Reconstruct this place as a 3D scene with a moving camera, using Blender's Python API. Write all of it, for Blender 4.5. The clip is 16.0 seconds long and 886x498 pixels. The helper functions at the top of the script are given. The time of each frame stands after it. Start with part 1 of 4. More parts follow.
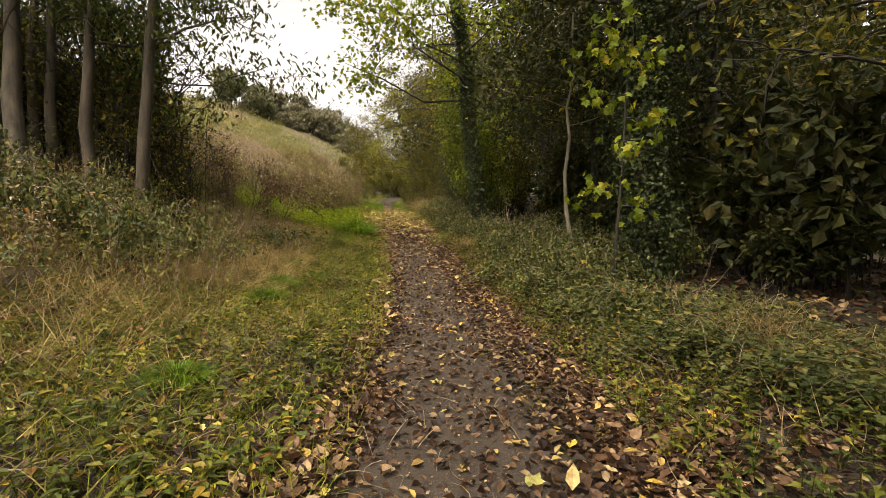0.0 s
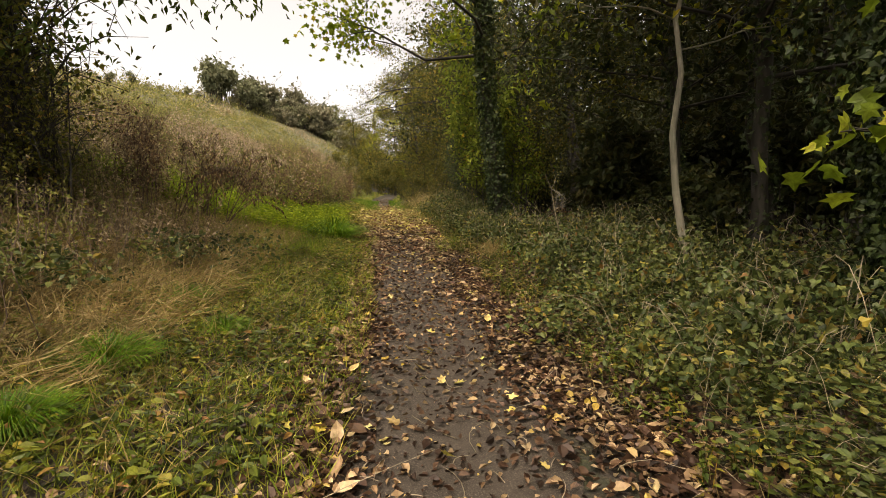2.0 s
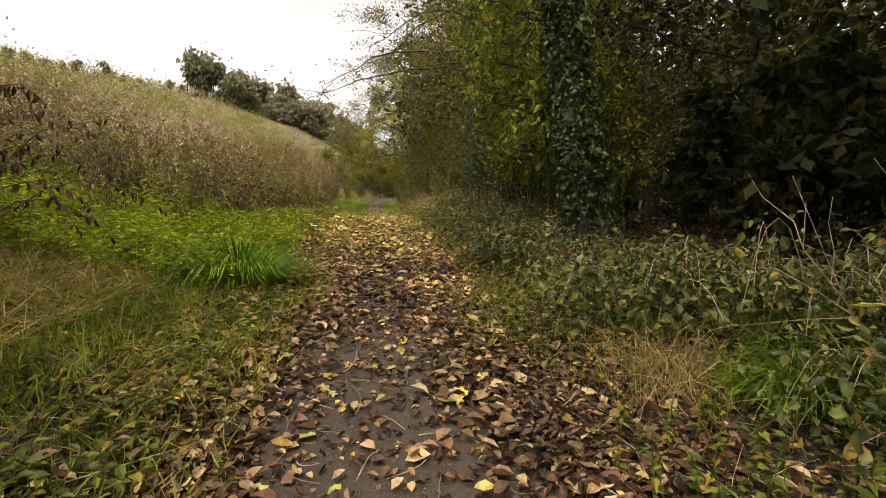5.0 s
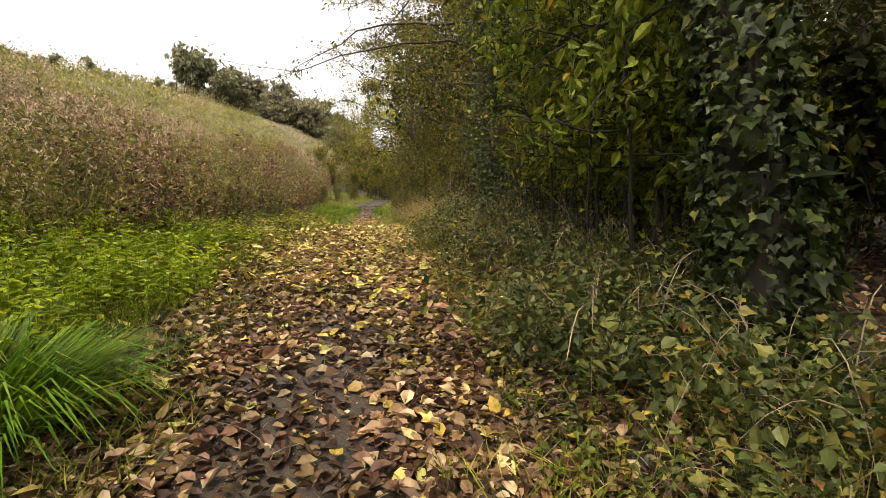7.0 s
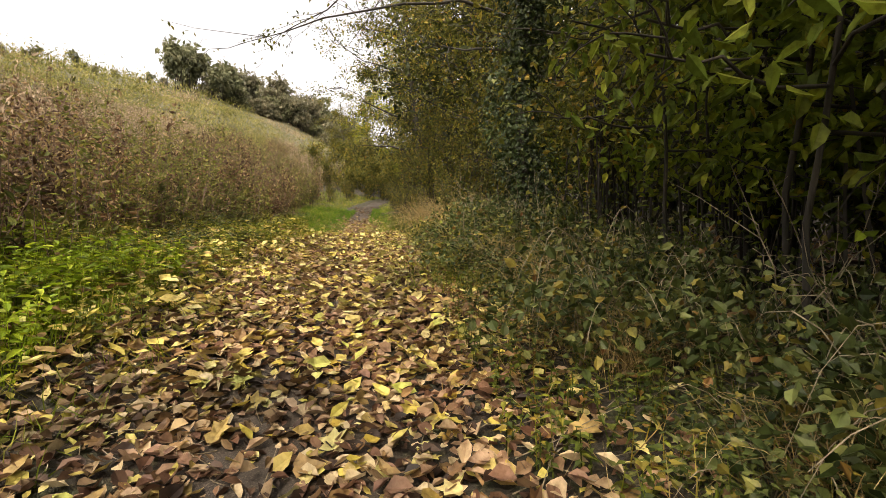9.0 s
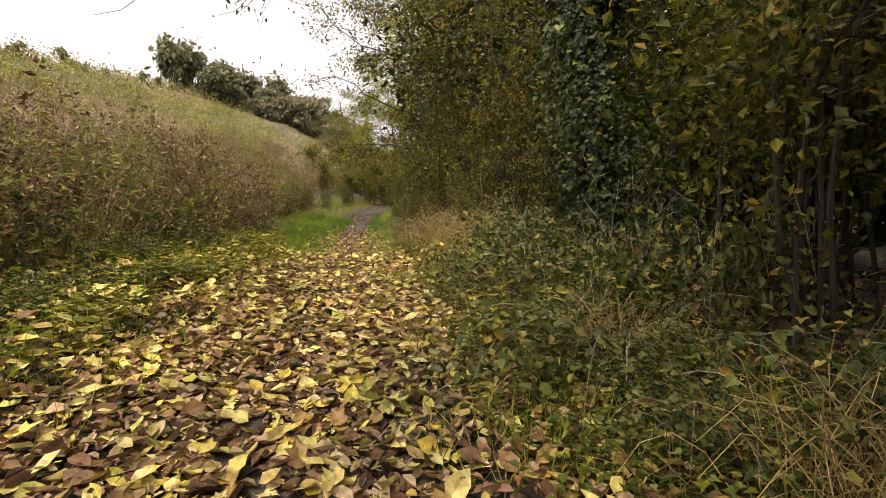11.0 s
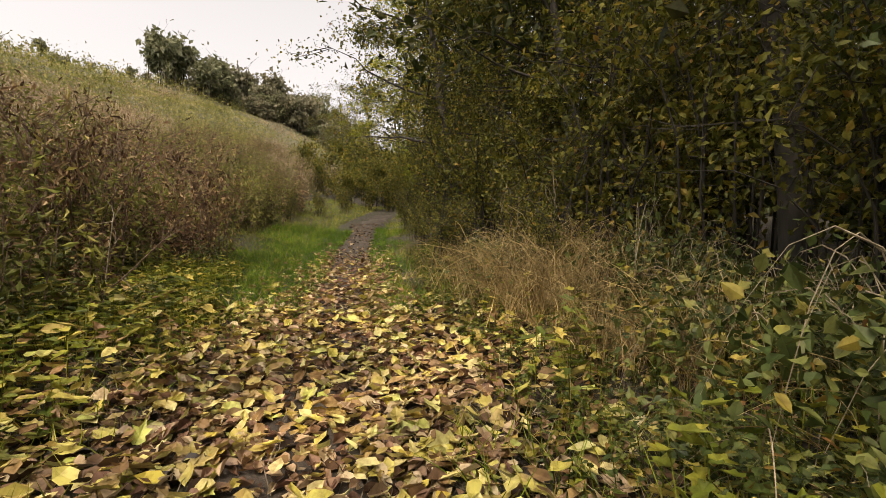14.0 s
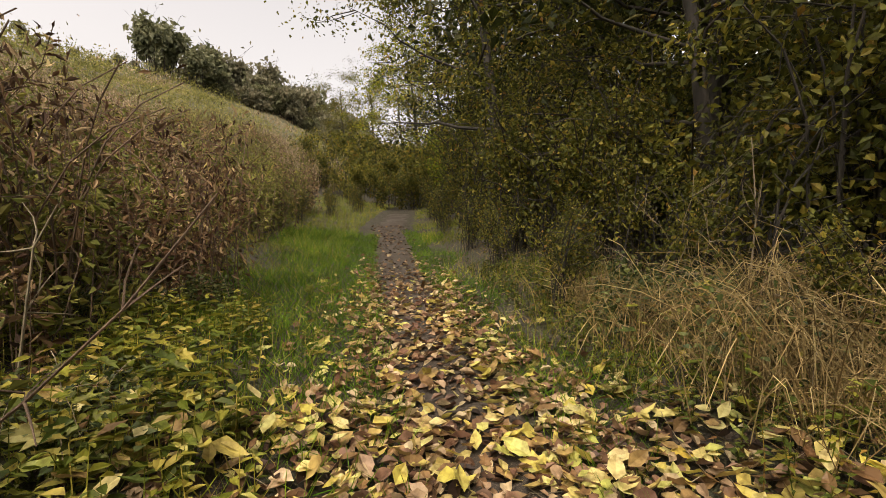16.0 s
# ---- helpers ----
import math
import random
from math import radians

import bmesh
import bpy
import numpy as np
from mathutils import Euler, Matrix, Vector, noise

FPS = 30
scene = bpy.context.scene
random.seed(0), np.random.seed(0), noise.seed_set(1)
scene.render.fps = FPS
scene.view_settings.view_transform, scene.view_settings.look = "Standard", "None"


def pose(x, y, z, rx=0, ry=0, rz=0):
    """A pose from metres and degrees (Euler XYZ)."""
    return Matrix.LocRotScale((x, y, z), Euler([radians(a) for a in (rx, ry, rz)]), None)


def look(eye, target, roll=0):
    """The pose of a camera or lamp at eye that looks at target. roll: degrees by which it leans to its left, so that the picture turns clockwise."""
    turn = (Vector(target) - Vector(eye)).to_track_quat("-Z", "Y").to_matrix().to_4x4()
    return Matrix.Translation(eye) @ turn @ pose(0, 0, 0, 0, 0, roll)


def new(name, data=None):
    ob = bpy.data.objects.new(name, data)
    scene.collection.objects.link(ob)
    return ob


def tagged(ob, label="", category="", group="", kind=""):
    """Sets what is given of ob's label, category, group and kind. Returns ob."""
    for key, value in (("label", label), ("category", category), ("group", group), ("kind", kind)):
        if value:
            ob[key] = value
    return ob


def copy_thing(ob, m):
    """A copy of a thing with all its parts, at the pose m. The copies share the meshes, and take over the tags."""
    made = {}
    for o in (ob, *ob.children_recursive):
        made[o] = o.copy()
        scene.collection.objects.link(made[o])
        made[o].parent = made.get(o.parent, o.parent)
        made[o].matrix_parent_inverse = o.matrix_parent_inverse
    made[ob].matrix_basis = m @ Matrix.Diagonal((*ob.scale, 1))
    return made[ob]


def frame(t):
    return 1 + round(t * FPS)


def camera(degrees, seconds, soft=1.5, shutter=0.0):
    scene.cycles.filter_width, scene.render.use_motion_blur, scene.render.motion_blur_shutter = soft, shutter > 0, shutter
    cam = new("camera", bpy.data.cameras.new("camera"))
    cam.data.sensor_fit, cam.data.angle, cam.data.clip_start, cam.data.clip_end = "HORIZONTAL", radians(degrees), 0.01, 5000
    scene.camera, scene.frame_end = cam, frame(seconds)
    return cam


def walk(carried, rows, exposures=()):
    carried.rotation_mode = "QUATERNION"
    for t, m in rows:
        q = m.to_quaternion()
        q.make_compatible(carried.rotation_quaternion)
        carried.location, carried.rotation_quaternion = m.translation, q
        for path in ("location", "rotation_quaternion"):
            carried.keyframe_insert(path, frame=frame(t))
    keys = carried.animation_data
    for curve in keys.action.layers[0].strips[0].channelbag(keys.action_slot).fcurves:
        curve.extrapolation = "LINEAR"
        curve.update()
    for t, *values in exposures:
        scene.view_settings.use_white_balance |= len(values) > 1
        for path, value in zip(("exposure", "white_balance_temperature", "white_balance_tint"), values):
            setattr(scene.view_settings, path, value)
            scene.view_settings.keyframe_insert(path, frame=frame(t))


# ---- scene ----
# Camera: seconds, eye, yaw to the left, pitch up, lean.
LENS = 88.0
PATH = [
    (0, 0.000, 0.000, 1.300, 0.00, -2.49, 0.01),
    (0.5, -0.053, 0.995, 1.288, 0.04, -2.48, -0.04),
    (1, -0.098, 2.007, 1.288, 0.07, -2.48, -0.13),
    (1.5, -0.162, 3.031, 1.311, -0.00, -2.50, -0.18),
    (2, -0.219, 4.064, 1.328, 0.00, -2.51, -0.24),
    (2.5, -0.270, 5.108, 1.344, -0.00, -2.49, -0.26),
    (3, -0.315, 6.149, 1.372, -0.01, -2.44, -0.23),
    (3.5, -0.332, 7.151, 1.406, 0.03, -2.34, -0.22),
    (4, -0.355, 8.141, 1.464, 0.04, -2.29, -0.24),
    (4.5, -0.429, 9.146, 1.561, 0.10, -2.24, -0.26),
    (5, -0.524, 10.091, 1.699, 0.07, -2.11, -0.06),
    (7.5, -0.531, 13.887, 2.116, 0.21, -2.05, -0.18),
    (8, -0.583, 14.550, 2.169, 0.24, -2.07, -0.19),
    (10.5, -1.022, 17.929, 2.529, 0.18, -1.82, -0.13),
    (11, -1.083, 18.628, 2.631, 0.47, -1.69, -0.08),
    (11.5, -1.148, 19.307, 2.736, 0.59, -1.67, -0.06),
    (12, -1.215, 19.971, 2.826, 0.57, -1.65, -0.05),
    (12.5, -1.300, 20.620, 2.896, 0.51, -1.62, 0.01),
    (13, -1.432, 21.255, 2.962, 0.45, -1.56, 0.13),
    (13.5, -1.608, 21.876, 3.012, 0.41, -1.41, 0.18),
    (14, -1.829, 22.498, 3.063, 0.43, -1.30, 0.17),
    (14.5, -2.120, 23.089, 3.119, 0.32, -1.32, 0.18),
    (15, -2.470, 23.678, 3.177, 0.09, -1.40, 0.27),
    (15.5, -2.850, 24.251, 3.251, -0.17, -1.54, 0.33),
    (16, -3.179, 24.848, 3.323, -0.48, -1.77, 0.49),
]


def eye_pose(x, y, z, yaw, pitch, lean):
    cy, sy, cp, sp = math.cos(radians(yaw)), math.sin(radians(yaw)), math.cos(radians(pitch)), math.sin(radians(pitch))
    return look((x, y, z), (x - sy * cp, y + cy * cp, z + sp), lean)


cam = camera(LENS, 16.0, soft=0.55)
walk(cam, [(t, eye_pose(*row)) for t, *row in PATH], exposures=[(0.0, 1.44, 7900, 14), (2.5, 1.36, 7900, 13), (5.0, 1.46, 7800, 13), (8.0, 1.68, 7600, 14), (11.5, 1.46, 7600, 15), (16, 1.12, 7600, 15)])

# ---- sky: bright overcast, a very soft sun behind cloud ----
SUN_UP, SUN_TURN = radians(58), radians(203)
world = bpy.data.worlds.new("overcast_sky")
scene.world = world
world.use_nodes = True
wt = world.node_tree
sky = wt.nodes.new("ShaderNodeTexSky")
sky.sky_type, sky.sun_disc = "NISHITA", False
sky.sun_elevation, sky.sun_rotation, sky.dust_density, sky.air_density = SUN_UP, SUN_TURN, 6.0, 1.0
grey = wt.nodes.new("ShaderNodeHueSaturation")
grey.inputs["Saturation"].default_value = 0.28
wt.links.new(sky.outputs[0], grey.inputs["Color"])
wt.links.new(grey.outputs[0], wt.nodes["Background"].inputs["Color"])
wt.nodes["Background"].inputs["Strength"].default_value = 0.15
sun = new("sun", bpy.data.lights.new("sun", "SUN"))
sun.data.energy, sun.data.angle, sun.data.color = 0.64, radians(30), (1.0, 0.97, 0.92)
sun.matrix_world = look((0, 0, 0), (-math.sin(SUN_TURN) * math.cos(SUN_UP), -math.cos(SUN_TURN) * math.cos(SUN_UP), -math.sin(SUN_UP)))

# ---- materials ----


def node_mat(name):
    m = bpy.data.materials.new(name)
    m.use_nodes = True
    return m, m.node_tree, m.node_tree.nodes["Principled BSDF"], m.node_tree.nodes["Material Output"]


def ramp(nt, stops, source, smooth=True):
    r = nt.nodes.new("ShaderNodeValToRGB")
    r.color_ramp.interpolation = "LINEAR" if smooth else "CONSTANT"
    e = r.color_ramp.elements
    while len(e) < len(stops):
        e.new(0.5)
    for k, (p, c) in enumerate(stops):
        e[k].position, e[k].color = p, (*c, 1)
    nt.links.new(source, r.inputs[0])
    return r.outputs[0]


def grain(nt, scale, detail=4.0, rough=0.6, stretch=None):
    co = nt.nodes.new("ShaderNodeTexCoord")
    n = nt.nodes.new("ShaderNodeTexNoise")
    n.inputs["Scale"].default_value, n.inputs["Detail"].default_value, n.inputs["Roughness"].default_value = scale, detail, rough
    if stretch:
        mp = nt.nodes.new("ShaderNodeMapping")
        mp.inputs["Scale"].default_value = stretch
        nt.links.new(co.outputs["Object"], mp.inputs[0])
        nt.links.new(mp.outputs[0], n.inputs["Vector"])
    else:
        nt.links.new(co.outputs["Object"], n.inputs["Vector"])
    return n.outputs["Fac"]


def blend(nt, a, b, fac, mode="MIX"):
    mx = nt.nodes.new("ShaderNodeMix")
    mx.data_type, mx.blend_type = "RGBA", mode
    for sock, v in ((mx.inputs[6], a), (mx.inputs[7], b), (mx.inputs[0], fac)):
        if isinstance(v, (int, float)):
            sock.default_value = v
        elif isinstance(v, tuple):
            sock.default_value = (*v, 1)
        else:
            nt.links.new(v, sock)
    return mx.outputs[2]


def bump(nt, bsdf, height, strength, distance):
    b = nt.nodes.new("ShaderNodeBump")
    b.inputs["Strength"].default_value, b.inputs["Distance"].default_value = strength, distance
    nt.links.new(height, b.inputs["Height"])
    nt.links.new(b.outputs[0], bsdf.inputs["Normal"])


def leaf_mat(name, stops, through_light=0.35, rough=0.55, per_object=False, blotch=18.0, drift=1.1):
    """Thin leaves or blades: each one its own colour of the range, blotched, letting some light through."""
    m, nt, bsdf, out = node_mat(name)
    if per_object:
        pick = nt.nodes.new("ShaderNodeObjectInfo").outputs["Random"]
    else:
        pick = nt.nodes.new("ShaderNodeNewGeometry").outputs["Random Per Island"]
    col = ramp(nt, stops, pick)
    spots = ramp(nt, [(0.35, (0.6, 0.56, 0.5)), (0.6, (1.15, 1.15, 1.1))], grain(nt, blotch))
    col = blend(nt, col, spots, 1.0, "MULTIPLY")
    if drift:
        col = blend(nt, col, ramp(nt, [(0.34, (0.62, 0.66, 0.62)), (0.64, (1.36, 1.3, 1.2))], grain(nt, drift, 3, 0.65)), 1.0, "MULTIPLY")
    nt.links.new(col, bsdf.inputs["Base Color"])
    bsdf.inputs["Roughness"].default_value = rough
    bsdf.inputs["Specular IOR Level"].default_value = 0.22
    tr = nt.nodes.new("ShaderNodeBsdfTranslucent")
    nt.links.new(col, tr.inputs["Color"])
    mix = nt.nodes.new("ShaderNodeMixShader")
    mix.inputs[0].default_value = through_light
    nt.links.new(bsdf.outputs[0], mix.inputs[1])
    nt.links.new(tr.outputs[0], mix.inputs[2])
    nt.links.new(mix.outputs[0], out.inputs["Surface"])
    return m


def bark_mat(name, dark, light, scale=9.0):
    m, nt, bsdf, out = node_mat(name)
    a = grain(nt, scale, 6, 0.65, (1, 1, 0.22))
    b = grain(nt, 2.2, 3)
    col = ramp(nt, [(0.3, dark), (0.68, light)], a)
    col = blend(nt, col, ramp(nt, [(0.4, (0.75, 0.8, 0.7)), (0.62, (1.1, 1.08, 1.0))], b), 1.0, "MULTIPLY")
    nt.links.new(col, bsdf.inputs["Base Color"])
    bsdf.inputs["Roughness"].default_value = 0.85
    bump(nt, bsdf, a, 0.7, 0.02)
    return m


M_BARK = bark_mat("bark_grey_brown", (0.022, 0.017, 0.012), (0.085, 0.066, 0.046))
M_BARK_DARK = bark_mat("bark_dark", (0.01, 0.008, 0.006), (0.038, 0.03, 0.022))
M_BARK_PALE = bark_mat("bark_pale", (0.075, 0.066, 0.05), (0.22, 0.195, 0.155))
M_TWIG = bark_mat("dry_twig", (0.10, 0.075, 0.05), (0.30, 0.24, 0.17), 30)

M_LEAF_LIME = leaf_mat("leaf_yellow_green", [(0, (0.09, 0.13, 0.013)), (0.5, (0.2, 0.235, 0.022)), (0.85, (0.32, 0.3, 0.025)), (1, (0.42, 0.33, 0.035))], 0.5)
M_LEAF_GREEN = leaf_mat("leaf_mid_green", [(0, (0.035, 0.06, 0.012)), (0.6, (0.07, 0.105, 0.02)), (1, (0.13, 0.13, 0.025))], 0.4)
M_LEAF_OLIVE = leaf_mat("leaf_olive", [(0, (0.04, 0.05, 0.011)), (0.5, (0.105, 0.113, 0.021)), (0.85, (0.19, 0.178, 0.031)), (0.96, (0.26, 0.2, 0.038)), (1, (0.25, 0.14, 0.035))], 0.45)
M_LEAF_SYC = leaf_mat("leaf_sycamore", [(0, (0.085, 0.13, 0.012)), (0.6, (0.18, 0.24, 0.022)), (0.93, (0.28, 0.3, 0.03)), (1, (0.35, 0.26, 0.03))], 0.5)
M_LEAF_ELDER = leaf_mat("leaf_elder", [(0, (0.085, 0.13, 0.02)), (0.6, (0.18, 0.24, 0.034)), (0.93, (0.28, 0.33, 0.05)), (1, (0.32, 0.24, 0.03))], 0.45)
# Greyed and lightened: the haze of distance is put into this leaf colour.
M_LEAF_HILL_HAZED = leaf_mat("leaf_hilltop_hazed", [(0, (0.085, 0.098, 0.055)), (0.6, (0.155, 0.168, 0.1)), (1, (0.22, 0.225, 0.145))], 0.35, drift=0.5)
M_LEAF_HILL_GREY = leaf_mat("leaf_hilltop_willow", [(0, (0.13, 0.13, 0.085)), (1, (0.25, 0.235, 0.175))], 0.35, drift=0.5)
# Darker than the leaf itself: the wood's deep shade is put into its colour.
M_LEAF_WOOD_SHADED = leaf_mat("leaf_woodland_shaded", [(0, (0.018, 0.026, 0.007)), (0.6, (0.036, 0.046, 0.011)), (1, (0.07, 0.062, 0.016))], 0.25, 0.6)
M_IVY = leaf_mat("leaf_ivy", [(0, (0.012, 0.022, 0.006)), (0.6, (0.028, 0.047, 0.012)), (0.92, (0.055, 0.075, 0.022)), (1, (0.12, 0.13, 0.03))], 0.15, 0.5)
M_BRAMBLE = leaf_mat("leaf_bramble", [(0, (0.024, 0.04, 0.011)), (0.55, (0.066, 0.086, 0.025)), (0.86, (0.13, 0.145, 0.045)), (0.97, (0.2, 0.16, 0.03)), (1, (0.16, 0.08, 0.03))], 0.28, 0.5)
M_HERB = leaf_mat("leaf_herb", [(0, (0.035, 0.055, 0.01)), (0.55, (0.08, 0.105, 0.017)), (0.85, (0.15, 0.16, 0.022)), (0.95, (0.24, 0.18, 0.03)), (1, (0.2, 0.1, 0.04))], 0.3, 0.5)
M_HERB_PALE = leaf_mat("leaf_herb_yellowing", [(0, (0.05, 0.075, 0.012)), (0.45, (0.135, 0.165, 0.024)), (0.8, (0.26, 0.25, 0.04)), (1, (0.4, 0.32, 0.09))], 0.4, 0.5)
M_NETTLE = leaf_mat("leaf_nettle", [(0, (0.10, 0.155, 0.011)), (0.6, (0.21, 0.30, 0.02)), (1, (0.33, 0.39, 0.035))], 0.48)
M_GRASS = leaf_mat("grass_green", [(0, (0.08, 0.125, 0.013)), (0.5, (0.18, 0.235, 0.025)), (0.78, (0.28, 0.29, 0.045)), (1, (0.38, 0.3, 0.1))], 0.35, 0.6, False, 3.0)
M_GRASS_LUSH = leaf_mat("grass_lush", [(0, (0.075, 0.135, 0.011)), (0.6, (0.165, 0.25, 0.019)), (1, (0.27, 0.33, 0.035))], 0.42, 0.5, False, 3.0)
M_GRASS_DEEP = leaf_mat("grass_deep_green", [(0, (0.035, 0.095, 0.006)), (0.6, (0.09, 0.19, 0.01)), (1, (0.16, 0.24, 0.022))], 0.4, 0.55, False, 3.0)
M_STRAW = leaf_mat("grass_dry", [(0, (0.12, 0.085, 0.038)), (0.6, (0.28, 0.205, 0.095)), (1, (0.46, 0.37, 0.2))], 0.3, 0.65, False, 3.0)
M_PALE = leaf_mat("grass_pale_hill", [(0, (0.16, 0.122, 0.066)), (0.5, (0.31, 0.24, 0.15)), (1, (0.45, 0.36, 0.26))], 0.35, 0.7, False, 2.0, 0.45)
M_SAGE = leaf_mat("grass_sage_hill", [(0, (0.12, 0.13, 0.036)), (0.6, (0.225, 0.225, 0.07)), (1, (0.34, 0.31, 0.125))], 0.35, 0.7, False, 2.0, 0.45)
M_WEED = leaf_mat("weed_brown", [(0, (0.04, 0.021, 0.013)), (0.4, (0.12, 0.068, 0.04)), (0.75, (0.24, 0.16, 0.09)), (0.93, (0.38, 0.28, 0.17)), (1, (0.28, 0.22, 0.06))], 0.22, 0.75, False, 4.0, 0.9)
M_WEED_STEM = bark_mat("weed_stem", (0.045, 0.026, 0.018), (0.15, 0.095, 0.062), 30)
M_WEED_GREEN = leaf_mat("weed_green_grey", [(0, (0.07, 0.082, 0.02)), (0.6, (0.15, 0.162, 0.036)), (1, (0.25, 0.22, 0.07))], 0.3, 0.7, False, 4.0, 0.9)
M_PLUME = leaf_mat("plume_seed_head", [(0, (0.24, 0.175, 0.13)), (1, (0.48, 0.39, 0.31))], 0.4, 0.8)
M_FALL_YELLOW = leaf_mat("fallen_yellow", [(0, (0.11, 0.06, 0.03)), (0.25, (0.24, 0.15, 0.07)), (0.45, (0.35, 0.27, 0.10)), (0.62, (0.42, 0.37, 0.085)), (0.82, (0.5, 0.43, 0.22)), (1, (0.33, 0.36, 0.09))], 0.2, 0.5)
M_FALL_PALE = leaf_mat("fallen_pale", [(0, (0.10, 0.05, 0.035)), (0.35, (0.22, 0.13, 0.09)), (0.75, (0.38, 0.285, 0.19)), (1, (0.48, 0.4, 0.27))], 0.2, 0.55)
M_FALL_YELLOW_ONE = leaf_mat("fallen_yellow_single", [(0, (0.25, 0.16, 0.04)), (0.4, (0.38, 0.28, 0.05)), (0.75, (0.46, 0.38, 0.07)), (1, (0.47, 0.36, 0.17))], 0.2, 0.5, True, 30.0, 0)
M_FALL_BROWN = leaf_mat("fallen_brown", [(0, (0.016, 0.01, 0.007)), (0.35, (0.05, 0.027, 0.018)), (0.65, (0.115, 0.067, 0.042)), (0.86, (0.24, 0.165, 0.10)), (0.95, (0.38, 0.29, 0.185)), (1, (0.4, 0.29, 0.06))], 0.12, 0.5)


def asphalt_mat():
    m, nt, bsdf, out = node_mat("worn_tarmac")
    fine, broad, grit = grain(nt, 95, 5, 0.8), grain(nt, 1.6, 5), grain(nt, 45, 5)
    col = ramp(nt, [(0.36, (0.015, 0.012, 0.009)), (0.56, (0.055, 0.044, 0.033)), (0.70, (0.19, 0.155, 0.12))], fine)
    mud = ramp(nt, [(0.45, (0.0, 0.0, 0.0)), (0.62, (0.75, 0.75, 0.75))], broad)
    col = blend(nt, col, ramp(nt, [(0.3, (0.03, 0.023, 0.017)), (0.7, (0.075, 0.06, 0.045))], grit), mud)
    nt.links.new(col, bsdf.inputs["Base Color"])
    bsdf.inputs["Specular IOR Level"].default_value = 0.2
    nt.links.new(ramp(nt, [(0.4, (0.62,) * 3), (0.65, (0.85,) * 3)], broad), bsdf.inputs["Roughness"])
    bump(nt, bsdf, fine, 0.6, 0.006)
    return m


def soil_mat():
    """The ground's own earth: leaf mould and moss under the plants, dead grass further up the hill."""
    m, nt, bsdf, out = node_mat("earth_and_thatch")
    fine, mid, broad = grain(nt, 38, 6), grain(nt, 5, 5), grain(nt, 0.45, 4)
    col = ramp(nt, [(0.32, (0.010, 0.007, 0.0045)), (0.52, (0.028, 0.019, 0.012)), (0.74, (0.09, 0.062, 0.036))], fine)
    col = blend(nt, col, ramp(nt, [(0.35, (0.011, 0.014, 0.005)), (0.74, (0.05, 0.054, 0.014))], fine), ramp(nt, [(0.42, (0, 0, 0)), (0.62, (0.85,) * 3)], mid))
    tan = ramp(nt, [(0.35, (0.055, 0.055, 0.022)), (0.52, (0.085, 0.078, 0.038)), (0.65, (0.12, 0.098, 0.058))], broad)
    co = nt.nodes.new("ShaderNodeTexCoord")
    sep = nt.nodes.new("ShaderNodeSeparateXYZ")
    nt.links.new(co.outputs["Object"], sep.inputs[0])
    far = nt.nodes.new("ShaderNodeMapRange")
    far.inputs[1].default_value, far.inputs[2].default_value = -10.0, -15.0
    nt.links.new(sep.outputs[0], far.inputs[0])
    col = blend(nt, col, tan, far.outputs[0])
    nt.links.new(col, bsdf.inputs["Base Color"])
    bsdf.inputs["Roughness"].default_value = 0.95
    bump(nt, bsdf, fine, 0.9, 0.03)
    return m


M_TARMAC, M_SOIL = asphalt_mat(), soil_mat()

# ---- mesh tools ----
rng = np.random.default_rng(7)


def mesh_of(name, pieces, material, smooth=False):
    """One mesh from (vertices, faces) pairs; the faces of a pair all have 3 or all have 4 corners."""
    vs, loops, sizes, base = [], [], [], 0
    for v, f in pieces:
        v, f = np.asarray(v, np.float32).reshape(-1, 3), np.asarray(f, np.int32)
        if not len(f):
            continue
        vs.append(v)
        loops.append((f + base).ravel())
        sizes.append(np.full(len(f), f.shape[1], np.int32))
        base += len(v)
    me = bpy.data.meshes.new(name)
    if vs:
        v, lo, si = np.concatenate(vs), np.concatenate(loops), np.concatenate(sizes)
        me.vertices.add(len(v))
        me.vertices.foreach_set("co", v.ravel())
        me.loops.add(len(lo))
        me.loops.foreach_set("vertex_index", lo)
        me.polygons.add(len(si))
        me.polygons.foreach_set("loop_start", np.r_[0, np.cumsum(si)[:-1]].astype(np.int32))
        me.polygons.foreach_set("loop_total", si)
        me.polygons.foreach_set("use_smooth", np.full(len(si), smooth))
        me.update(calc_edges=True)
    me.materials.append(material)
    return me


def part(name, pieces, material, parent, label="", smooth=False):
    ob = new(name, mesh_of(name, pieces, material, smooth))
    ob.parent = parent
    return tagged(ob, label)


def rest(name, pieces, material, parent, label=""):
    """The joined small pieces of a thing that nobody could count."""
    return tagged(part(name, pieces, material, parent, label), kind="stuff")


def unit(v):
    return v / np.maximum(np.linalg.norm(v, axis=-1, keepdims=True), 1e-9)


